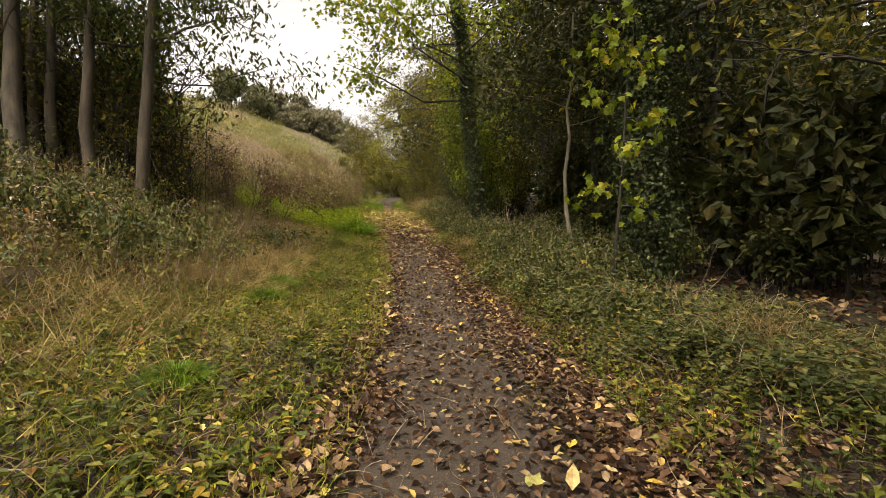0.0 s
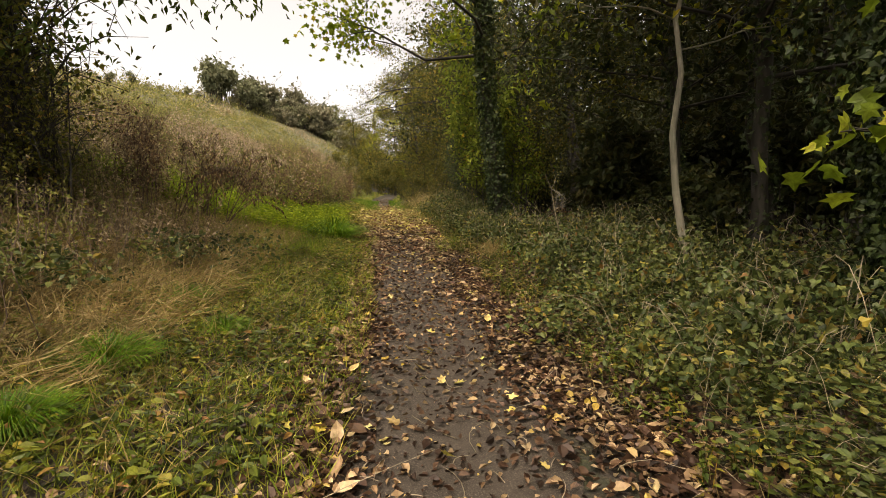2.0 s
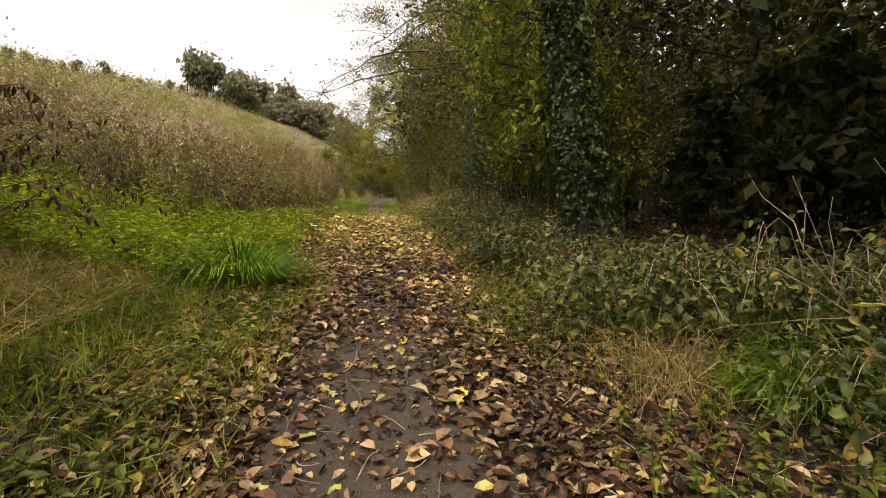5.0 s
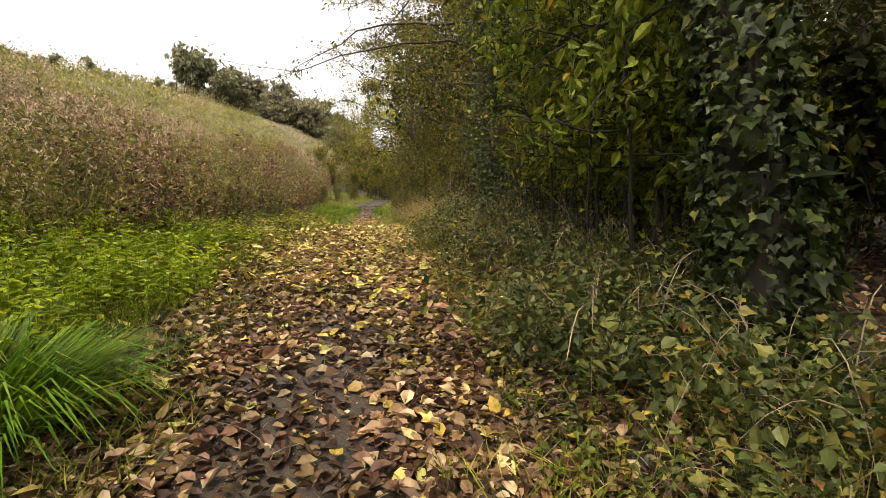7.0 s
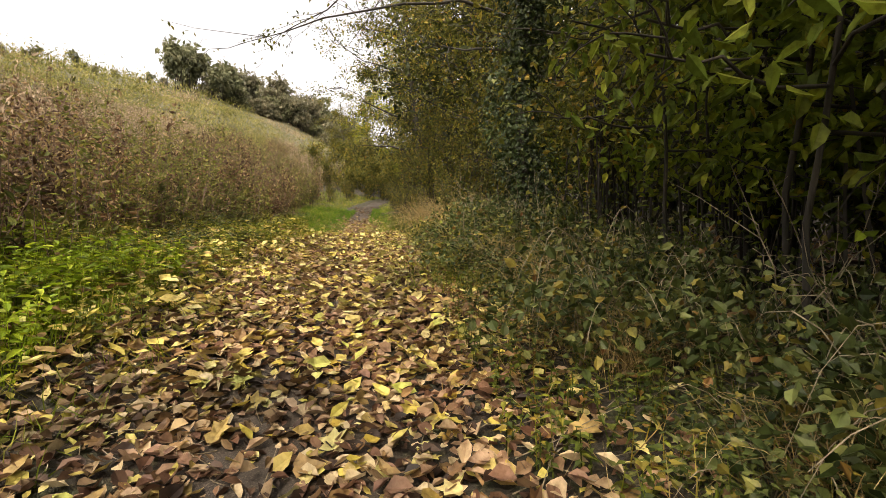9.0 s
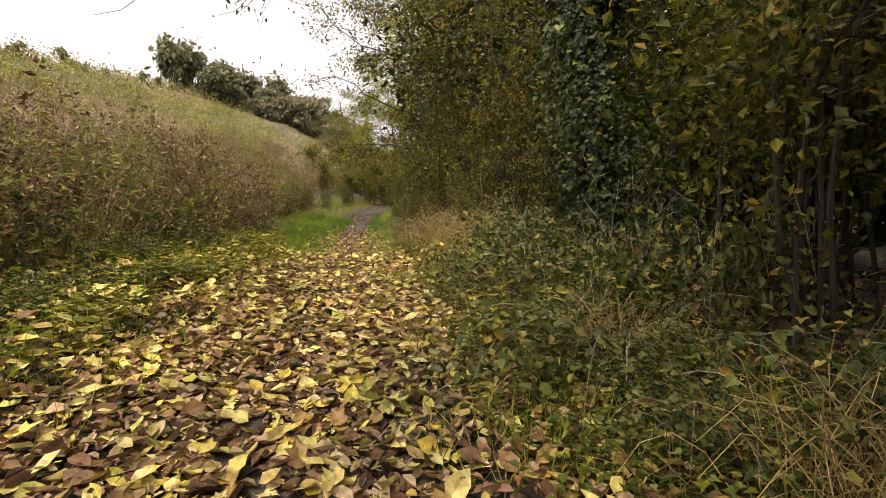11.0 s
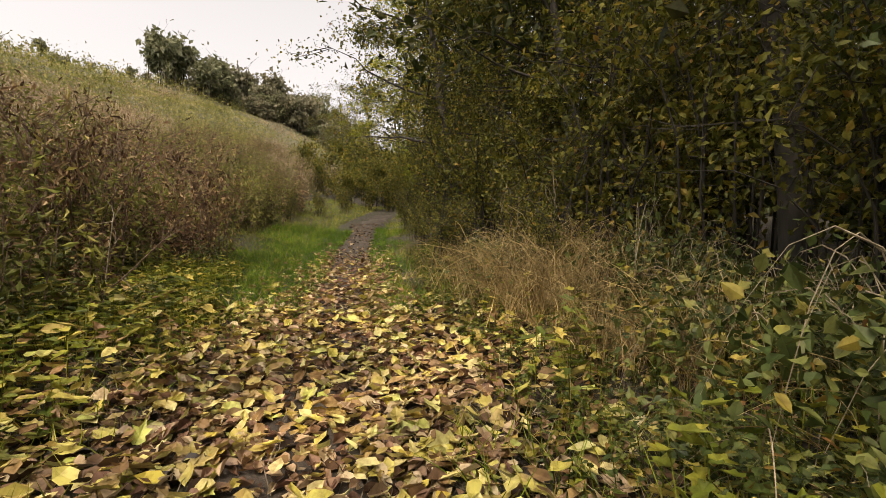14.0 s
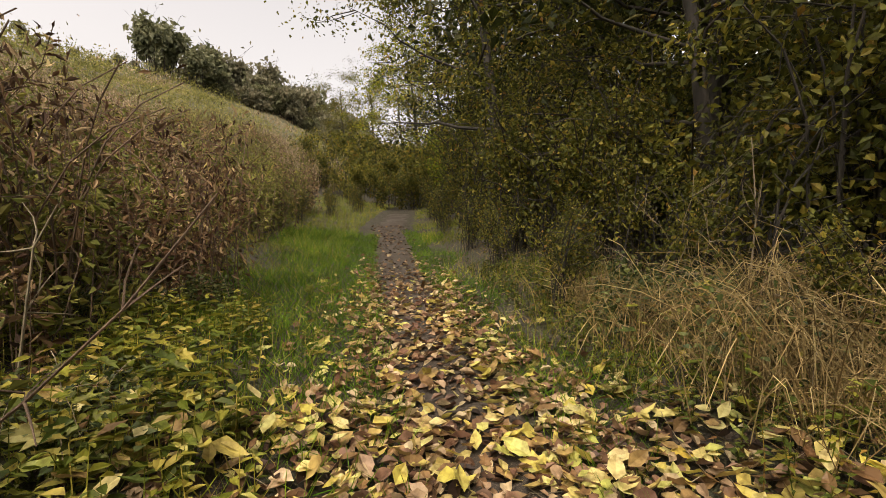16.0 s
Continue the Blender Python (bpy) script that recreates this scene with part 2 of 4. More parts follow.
# Leaf outlines: across, along, lift; then the faces.
LEAF_SMALL = (np.array([(0, 0, 0), (0.5, 0.45, 0.12), (0, 1, 0), (-0.5, 0.45, 0.12)]), np.array([(0, 1, 2), (0, 2, 3)]))
LEAF_POINTED = (np.array([(0, 0, 0), (0.44, 0.3, 0.13), (0.36, 0.66, 0.09), (0, 1, -0.03), (-0.36, 0.66, 0.09), (-0.44, 0.3, 0.13)]), np.array([(0, 1, 3), (1, 2, 3), (0, 3, 5), (3, 4, 5)]))
LEAF_IVY = (
    np.array([(0, 0.08, 0), (0.34, -0.06, 0.06), (0.55, 0.3, 0.12), (0.26, 0.52, 0.04), (0, 1, -0.08), (-0.26, 0.52, 0.05), (-0.55, 0.3, 0.1), (-0.34, -0.06, 0.06)]),
    np.array([(0, 1, 2), (0, 2, 3), (0, 3, 4), (0, 4, 5), (0, 5, 6), (0, 6, 7)]),
)
LEAF_CURLED = (np.array([(0, 0, 0.1), (0.4, 0.28, 0.3), (0.42, 0.62, 0.36), (0.05, 1, 0.12), (-0.34, 0.72, 0.24), (-0.46, 0.34, 0.3), (0, 0.5, 0.04)]), np.array([(0, 1, 6), (1, 2, 6), (2, 3, 6), (3, 4, 6), (4, 5, 6), (5, 0, 6)]))
LEAF_OVAL = (
    np.array([(0, 0, 0), (0.42, 0.28, 0.10), (0, 0.3, 0.0), (-0.42, 0.28, 0.12), (0.36, 0.66, 0.07), (0, 0.68, -0.04), (-0.36, 0.66, 0.05), (0, 1, 0.1)]),
    np.array([(0, 1, 2), (0, 2, 3), (1, 4, 2), (4, 5, 2), (2, 5, 3), (5, 6, 3), (4, 7, 5), (5, 7, 6)]),
)
_half = [(0.14, 0.02), (0.46, 0.16), (0.3, 0.34), (0.54, 0.62), (0.2, 0.64)]
_rim = [(0, 0.04), *_half, (0, 1.0), *[(-x, y) for x, y in _half[::-1]]]
LEAF_LOBED = (
    np.array([(0, 0.36, -0.05), *[(x, y, 0.16 * abs(x)) for x, y in _rim]]),
    np.array([(0, 1 + k, 1 + (k + 1) % len(_rim)) for k in range(len(_rim))]),
)
BLADE_ARCHED = (
    np.array([(-0.5, 0, 0), (0.5, 0, 0), (-0.5, 0.4, 0.05), (0.5, 0.4, 0.05), (-0.36, 0.68, 0.2), (0.36, 0.68, 0.2), (0, 0.74, 0.52)]),
    np.array([(0, 1, 3), (0, 3, 2), (2, 3, 5), (2, 5, 4), (4, 5, 6)]),
)
BLADE = (np.array([(-0.5, 0, 0), (0.5, 0, 0), (0.36, 0.5, 0.07), (-0.36, 0.5, 0.07), (0, 1, 0.28)]), np.array([(0, 1, 2), (0, 2, 3), (3, 2, 4)]))


def leaves(shape, at, along, face, length, width):
    """Many leaves of one outline: places, the way each points, the way its face looks, sizes."""
    t, f = shape
    n = len(at)
    along = unit(along)
    across = unit(np.cross(along, face))
    out = np.cross(across, along)
    length, width = np.broadcast_to(length, n), np.broadcast_to(width, n)
    v = at[:, None] + t[None, :, :1] * across[:, None] * width[:, None, None]
    v = v + (t[None, :, 1:2] * along[:, None] + t[None, :, 2:] * out[:, None]) * length[:, None, None]
    faces = f[None] + (np.arange(n) * len(t))[:, None, None]
    return v.reshape(-1, 3), faces.reshape(-1, 3)


def tube(points, radii, sides=6):
    """A tapering tube along a line of points."""
    p = np.asarray(points, float)
    d = unit(np.gradient(p, axis=0))
    ref = np.where(np.abs(d[:, 2:]) > 0.9, [[1.0, 0, 0]], [[0, 0, 1.0]])
    a = unit(np.cross(d, ref))
    b = np.cross(d, a)
    ang = np.linspace(0, 2 * np.pi, sides, endpoint=False)
    v = p[:, None] + (a[:, None] * np.cos(ang)[None, :, None] + b[:, None] * np.sin(ang)[None, :, None]) * np.asarray(radii)[:, None, None]
    k, s = np.arange(len(p) - 1)[:, None] * sides, np.arange(sides)[None]
    s2 = (s + 1) % sides
    f = np.stack([k + s, k + s2, k + sides + s2, k + sides + s], -1).reshape(-1, 4)
    return v.reshape(-1, 3), f


def stems(p0, p1, bend, r0, r1, segs=3, sides=3):
    """Many thin bowed stems from p0 to p1; bend is the way in which their middles are pushed."""
    n = len(p0)
    t = np.linspace(0, 1, segs + 1)
    line = p0[:, None] + (p1 - p0)[:, None] * t[None, :, None] + bend[:, None] * (4 * t * (1 - t))[None, :, None]
    d = unit(p1 - p0)
    a = unit(np.cross(d, np.where(np.abs(d[:, 2:]) > 0.9, [[1.0, 0, 0]], [[0, 0, 1.0]])))
    b = np.cross(d, a)
    ang = np.linspace(0, 2 * np.pi, sides, endpoint=False)
    ring = a[:, None] * np.cos(ang)[None, :, None] + b[:, None] * np.sin(ang)[None, :, None]
    r0, r1 = np.broadcast_to(r0, n), np.broadcast_to(r1, n)
    r = r0[:, None] + (r1 - r0)[:, None] * t[None]
    v = line[:, :, None] + ring[:, None] * r[:, :, None, None]
    k, s = np.arange(segs)[:, None] * sides, np.arange(sides)[None]
    s2 = (s + 1) % sides
    f = np.stack([k + s, k + s2, k + sides + s2, k + sides + s], -1).reshape(-1, 4)
    f = f[None] + (np.arange(n) * (segs + 1) * sides)[:, None, None]
    return v.reshape(-1, 3), f.reshape(-1, 4)


def scatter_dirs(n, up=0.0):
    d = rng.normal(size=(n, 3))
    d[:, 2] += up
    return unit(d)


# ---- the lie of the land ----
WAY_Y = np.array([-60, 0, 2, 5, 8, 10, 12.3, 14.3, 16.5, 18.5, 20.7, 23.5, 26.2, 28, 30, 32, 39, 46, 60, 900])
WAY_X = np.array([0.5, 0.15, 0.12, -0.04, -0.28, -0.52, -0.9, -1.15, -1.35, -1.65, -1.95, -2.3, -2.75, -3.1, -3.45, -3.8, -4.7, -5.0, -4.4, -4.4])
RISE_Y = np.array([-60, 0, 5, 8, 10, 11.2, 14, 17.5, 20.6, 23.8, 26.7, 28.7, 32, 39, 65, 110, 900])
RISE_Z = np.array([0, 0, 0.02, 0.17, 0.37, 0.52, 0.84, 1.19, 1.6, 1.92, 2.14, 2.33, 2.68, 3.5, 6.4, 11.0, 13.0])
_ty = np.arange(-80, 900, 0.25)
_box = np.ones(7) / 7
_tx = np.convolve(np.interp(_ty, WAY_Y, WAY_X), _box, "same")
_tz = np.convolve(np.interp(_ty, RISE_Y, RISE_Z), _box, "same")


def way_x(y):
    return np.interp(y, _ty[8:-8], _tx[8:-8])


def way_z(y):
    return np.interp(y, _ty[8:-8], _tz[8:-8])


def land(x, y):
    """The ground's height: the footpath, a low verge, the hill on one side and the wood's floor on the other."""
    x, y = np.asarray(x, float), np.asarray(y, float)
    d = x - way_x(y)
    a = -d
    bank = 0.1 * np.clip(a - 0.7, 0, 2.6)
    run = np.log1p(np.exp(np.clip((a - 3.75) / 0.6, -30, 30))) * 0.6
    run = np.where(a > 15, a - 3.75, run)
    hill = 19.0 * (1 - np.exp(-0.40 * run / 19.0 * (1 + run / 70)))
    spur = np.clip((y - 50) / 55, 0, 1)
    hill = hill + 4.2 * spur * spur * (3 - 2 * spur) * np.clip((a - 4) / 18, 0, 1) * np.clip((62 - a) / 22, 0, 1)
    wood = 0.16 * np.clip(d - 0.75, 0, 1.6) - 0.02 * np.clip(d - 6, 0, 200)
    rough = 0.03 * np.sin(2.1 * x + 1.3 * y) * np.sin(1.7 * y - 0.8 * x) * np.clip(np.abs(d) - 0.6, 0, 1)
    lumps = 0.4 * np.sin(0.31 * x + 0.5) * np.sin(0.23 * y + 0.9) * np.clip((a - 6) / 10, 0, 1)
    return way_z(y) + np.where(d < 0, bank + hill, wood) + rough + lumps - 0.03 * np.exp(-((d / 0.5) ** 2))


def on_land(x, y, lift=0.0):
    return np.stack([x, y, land(x, y) + lift], -1)


def spread(n, y0, y1, d0, d1):
    """Places at random along the way, between two distances from its middle line (left is negative)."""
    y = rng.uniform(y0, y1, n)
    return way_x(y) + rng.uniform(d0, d1, n), y


def sheet(xs, ys, lift=0.0):
    gx, gy = np.meshgrid(xs, ys, indexing="ij")
    v = np.stack([gx, gy, land(gx, gy) + lift], -1).reshape(-1, 3)
    i, j = np.meshgrid(np.arange(len(xs) - 1), np.arange(len(ys) - 1), indexing="ij")
    k = (i * len(ys) + j).ravel()
    return v, np.stack([k, k + len(ys), k + len(ys) + 1, k + 1], -1)


xs = np.r_[-600, -400, -280, -200, -150, np.arange(-120, -40, 5.0), np.arange(-40, -10, 1.5), np.arange(-10, 7, 0.28), np.arange(7, 30, 1.5), 30, 40, 60, 100, 200, 400, 700]
ys = np.r_[-300, -150, -80, -40, np.arange(-20, -2, 1.5), np.arange(-2, 42, 0.33), np.arange(42, 90, 2.0), np.arange(90, 160, 6.0), 180, 240, 320, 450, 700]
ground = new("ground", mesh_of("ground", [sheet(xs, ys)], M_SOIL, True))
tagged(ground, "brown earth and thatch rising to a grassy hillside", "ground", kind="structure")


def path_strip():
    y = np.arange(-6, 46, 0.2)
    cols = np.linspace(-1, 1, 9)
    wide = np.interp(y, [-6, 14, 20, 27, 46], [0.56, 0.6, 0.56, 0.36, 0.42])
    wob_l, wob_r = 0.08 * np.sin(3.1 * y) + 0.05 * np.sin(7.3 * y + 1), 0.08 * np.sin(2.7 * y + 2) + 0.05 * np.sin(6.1 * y)
    x = way_x(y)[:, None] + np.where(cols < 0, cols * (wide + wob_l)[:, None], cols * (wide + wob_r)[:, None])
    yy = np.repeat(y[:, None], 9, 1)
    z = land(x, yy) + 0.022 - 0.02 * np.abs(cols)[None] ** 3
    v = np.stack([x, yy, z], -1).reshape(-1, 3)
    i, j = np.meshgrid(np.arange(len(y) - 1), np.arange(8), indexing="ij")
    k = (i * 9 + j).ravel()
    return v, np.stack([k, k + 1, k + 10, k + 9], -1)


path = new("path", mesh_of("path", [path_strip()], M_TARMAC, True))
tagged(path, "narrow worn dark tarmac footpath strewn with autumn leaves", "path", kind="structure")

# ---- trees ----


def thing(name, x, y, label, category, group="", z=None, turn=0.0):
    ob = new(name)
    ob.matrix_world = pose(x, y, float(land(x, y)) if z is None else z, 0, 0, turn)
    return tagged(ob, label, category, group)


def wander(p0, p1, steps, wobble):
    t = np.linspace(0, 1, steps)[:, None]
    off = np.cumsum(rng.normal(size=(steps, 3)), 0) * wobble / math.sqrt(steps)
    off = (off - off[0]) * np.array([1, 1, 0.4])
    return np.asarray(p0) + (np.asarray(p1) - np.asarray(p0)) * t + off


def skeleton_of(height, r, lean=(0, 0), limbs=9, first=0.35, reach=2.2, lift=0.6, toward=None, wobble=0.25, twigs=4):
    """Trunk, limbs with their twigs, and the points from which leaves grow, about the origin."""
    top = np.array([lean[0], lean[1], height])
    trunk = wander((0, 0, -0.15), top, 10, wobble)
    rad = np.linspace(1, 0.22, 10) * r
    rad[0] *= 1.35
    body = tube(trunk, rad, 9)
    limb_meshes, tips = [], []
    for k in range(limbs):
        u = first + (0.98 - first) * (k + rng.uniform(0, 0.8)) / limbs
        i = min(int(u * 9), 8)
        p0 = trunk[i] + (trunk[i + 1] - trunk[i]) * (u * 9 - i)
        az = k * 2.4 + rng.uniform(-0.5, 0.5)
        way = np.array([math.cos(az), math.sin(az), 0.0])
        if toward is not None:
            way = unit(way + np.array([toward[0], toward[1], 0.0]))
        length = reach * rng.uniform(0.65, 1.15) * (1.15 - 0.5 * u)
        p1 = p0 + way * length + np.array([0, 0, lift * length * rng.uniform(0.5, 1.2)])
        line = wander(p0, p1, 6, 0.16 * length)
        r0 = max(0.35 * r * (1.2 - u), 0.012)
        bits = [tube(line, np.linspace(r0, 0.007, 6), 5)]
        for q in range(twigs):
            w = rng.uniform(0.25, 1.0)
            j = min(int(w * 5), 4)
            s = line[j] + (line[j + 1] - line[j]) * (w * 5 - j)
            e = s + unit(way * 0.6 + rng.normal(size=3) * 0.7 + (0, 0, 0.15)) * length * rng.uniform(0.25, 0.5)
            tl = wander(s, e, 4, 0.1 * length)
            bits.append(tube(tl, np.linspace(max(r0 * 0.35, 0.007), 0.004, 4), 4))
            tips.extend(tl[1:])
        tips.extend(line[3:])
        limb_meshes.append(bits)
    return body, limb_meshes, np.array(tips), trunk


def crown_leaves(tips, n, size, loose, shape=LEAF_SMALL, droop=0.5, slim=0.55, flat=1.0, base=None):
    share = rng.gamma(0.8, size=len(tips))
    at = tips[rng.choice(len(tips), n, p=share / share.sum())] + rng.normal(size=(n, 3)) * loose * np.array([1, 1, 0.7])
    if base is not None:
        # People walk here: nothing hangs low over the path.
        wx, wy = at[:, 0] + base[0], at[:, 1] + base[1]
        over = wx - way_x(wy)
        high = at[:, 2] + land(*base) - way_z(wy)
        at = at[~((over > -2.2) & (over < 1.75) & (high < 3.0))]
        n = len(at)
    along = scatter_dirs(n) * np.array([1, 1, 0.6]) + np.array([0, 0, -droop])
    face = scatter_dirs(n, flat)
    length = size * rng.uniform(0.6, 1.25, n)
    return leaves(shape, at, along, face, length, length * slim * rng.uniform(0.8, 1.2, n))


def ivy_cover(trunk, upto, girth, n, r, size=0.047):
    """Ivy leaves in a thick uneven sleeve round a trunk line."""
    u = rng.uniform(0, upto, n) ** 0.9
    i = np.minimum((u * 9).astype(int), 8)
    p = trunk[i] + (trunk[i + 1] - trunk[i]) * (u * 9 - i)[:, None]
    az = rng.uniform(0, 2 * np.pi, n)
    bulge = girth * (0.75 + 0.3 * np.sin(3 * az + 7 * u) + 0.25 * np.sin(19 * u + az)) * (1.05 - 0.35 * u / max(upto, 0.1))
    out = np.stack([np.cos(az), np.sin(az), 0 * az], -1)
    deep = np.where(rng.uniform(0, 1, n) < 0.35, rng.uniform(0.3, 0.7, n), rng.uniform(0.7, 1.12, n))
    at = p + out * np.maximum(bulge * deep, 1.05 * r * (1.3 - 0.9 * u) + 0.03)[:, None] + rng.normal(size=(n, 3)) * 0.03
    along = out * 0.35 + rng.normal(size=(n, 3)) * 0.6 + np.array([0, 0, -0.7])
    ln = size * np.exp(rng.normal(size=n) * 0.33)
    return leaves(LEAF_IVY, at, along, out + rng.normal(size=(n, 3)) * 0.55 + (0, 0, 0.35), ln, ln * 0.95)


def tree(x, y, label, bark, leaf, leaf_n, leaf_size, loose, group="", name="tree", turn=0.0, ivy=None, shape=LEAF_SMALL, droop=0.5, slim=0.55, split_limbs=True, twig_parts=True, **shape_of):
    t = thing(name, x, y, label, "tree", group, turn=turn)
    body, limb_meshes, tips, trunk = skeleton_of(**shape_of)
    part("trunk", [body], bark, t, smooth=True)
    if split_limbs:
        for bits in limb_meshes:
            limb = part("limb", bits if not twig_parts else bits[:1], bark, t, smooth=True)
            for twig in bits[1:] if twig_parts else ():
                part("twig", [twig], bark, limb)
    else:
        rest("branchwork", [b for bits in limb_meshes for b in bits], bark, t)
    if leaf_n:
        part("crown", [crown_leaves(tips, leaf_n, leaf_size, loose, shape, droop, slim, base=(x, y))], leaf, t)
    if ivy:
        upto, girth, n = ivy
        part("ivy", [ivy_cover(trunk, upto, girth, n, shape_of["r"]), ivy_cover(trunk, upto, 0.4 * girth, n // 2, shape_of["r"], 0.06)], M_IVY, t, "dark glossy climbing ivy")
    return t


def again(src, x, y, turn, size, sink=0.0, tall=1.0):
    m = pose(x, y, float(land(x, y)) - sink, 0, 0, turn) @ Matrix.Diagonal((size, size, size * tall, 1))
    return copy_thing(src, m)


# The ivy-clad sycamores beside the way.
tree(1.35, 15.8, "ivy-clad sycamore with yellow-green leaves reaching over the path", M_BARK_DARK, M_LEAF_SYC, 5600, 0.15, 0.36, ivy=(0.8, 0.36, 9000),
     shape=LEAF_LOBED, droop=0.5, slim=0.9, height=10.5, r=0.17, lean=(-0.9, -0.3), limbs=18, first=0.4, reach=4.6, lift=0.34, toward=(-0.5, -0.15), wobble=0.3)
tree(3.2, 7.3, "dark tree trunk thickly wrapped in ivy", M_BARK_DARK, M_LEAF_WOOD_SHADED, 5000, 0.12, 0.5, ivy=(0.85, 0.66, 15000),
     height=9.5, r=0.24, lean=(-0.3, 0.2), limbs=11, first=0.4, reach=3.4, lift=0.4, wobble=0.15)
tree(2.75, 9.5, "slender pale-barked sapling with sparse leaves", M_BARK_PALE, M_LEAF_LIME, 500, 0.12, 0.2,
     height=6.0, r=0.05, lean=(0.15, 0.2), limbs=9, first=0.45, reach=1.7, lift=0.3, wobble=0.22)
tree(0.75, 24.0, "tree smothered in dark ivy leaning to the path", M_BARK_DARK, M_LEAF_OLIVE, 6000, 0.085, 0.45, ivy=(0.9, 0.85, 15000),
     height=8.5, r=0.13, lean=(-0.5, 0.1), limbs=12, first=0.3, reach=2.6, lift=0.4, wobble=0.3)
tree(2.2, 20.2, "small-leaved green hedgerow tree hung with ivy beside the path", M_BARK_DARK, M_BRAMBLE, 12000, 0.06, 0.36, ivy=(0.6, 0.4, 4000),
     shape=LEAF_POINTED, height=7.5, r=0.07, lean=(-0.5, -0.6), limbs=18, first=0.12, reach=2.2, lift=0.22, toward=(-0.35, -0.3))

tree(2.5, 6.7, "young sycamore with large bright yellow-green leaves", M_BARK_DARK, M_LEAF_SYC, 230, 0.15, 0.16,
     shape=LEAF_LOBED, droop=0.9, slim=0.9, height=4.2, r=0.025, lean=(0.25, 0.1), limbs=8, first=0.3, reach=0.62, lift=-0.1, toward=(-0.3, -0.5), wobble=0.08)
SYC = tree(1.15, 17.4, "elder sapling with sprays of hanging green leaves", M_BARK_DARK, M_LEAF_ELDER, 1300, 0.135, 0.17, "elder saplings beside the path",
           shape=LEAF_POINTED, droop=0.7, slim=0.5, twig_parts=False, height=4.4, r=0.02, lean=(-0.3, -0.2), limbs=16, first=0.3, reach=1.15, lift=0.1, toward=(-0.5, -0.3), wobble=0.2)
for x, y, s in ((1.0, 18.2, 0.95), (1.25, 18.7, 1.1), (0.95, 19.5, 0.9), (1.6, 19.6, 1.15)):
    again(SYC, x, y, rng.uniform(-40, 40), s)


def bough_tree(x, y, label, height, r, ends):
    """A tree whose few long thin boughs, nearly bare, hang out over the way."""
    t = thing("tree", x, y, label, "tree")
    z = float(land(x, y))
    trunk = wander((0, 0, -0.15), (-0.4, 0.1, height), 10, 0.3)
    part("trunk", [tube(trunk, np.linspace(r, 0.3 * r, 10), 9)], M_BARK_DARK, t, smooth=True)
    tips = []
    for k, (ex, ey, ez) in enumerate(ends):
        p0 = trunk[5 + k % 4]
        p1 = np.array([ex - x, ey - y, ez - z])
        line = wander(p0, p1, 9, 0.35)
        line[:, 2] += 0.6 * np.sin(np.linspace(0, np.pi, 9))
        limb = part("limb", [tube(line, np.linspace(0.05, 0.006, 9), 6)], M_BARK_DARK, t, smooth=True)
        for q in range(16):
            w = rng.uniform(2.5, 8)
            j = min(int(w), 7)
            p = line[j] + (line[j + 1] - line[j]) * (w - j)
            e = p + (unit(p1 - p0) * 0.7 + rng.normal(size=3) * 0.55 - (0, 0, 0.25)) * rng.uniform(0.4, 1.0)
            tl = wander(p, e, 5, 0.18)
            part("twig", [tube(tl, np.linspace(0.008, 0.003, 5), 4)], M_BARK_DARK, limb)
            tips.extend(tl[1:])
    tips = np.array(tips)
    part("crown", [crown_leaves(tips, 430, 0.1, 0.08, LEAF_POINTED, 0.9, 0.5)], M_LEAF_OLIVE, t)
    return t


bough_tree(1.3, 26.6, "tree with long nearly bare boughs over the path", 9.0, 0.14, [(-5.0, 25.0, 6.0), (-4.9, 28.4, 7.2), (-2.6, 23.6, 6.9), (-3.2, 30.5, 8.4)])

# The clump of grey trunks on the bank.
CLUMP = [(-7.75, 8.4, 0.18, (-0.7, 0.3), 8.5), (-8.5, 9.6, 0.12, (0.1, 0.4), 8.0), (-7.9, 9.3, 0.11, (-0.1, 0.2), 8.5), (-6.95, 9.2, 0.13, (0.3, 0.1), 8.2), (-5.95, 8.9, 0.13, (0.75, -0.2), 8.6), (-6.5, 9.9, 0.08, (1.2, -0.4), 7.0)]
for k, (x, y, r, lean, h) in enumerate(CLUMP):
    tree(x, y, "grey-brown leaning tree trunk with small green leaves", M_BARK, M_LEAF_GREEN, 3900 if k != 4 else 6500, 0.14, 0.36, "clump of trees on the bank",
         height=h, r=r, lean=lean, limbs=10, first=0.4, reach=2.5, lift=0.3, toward=(0.35, -0.1), wobble=0.2, droop=0.9, slim=0.4)


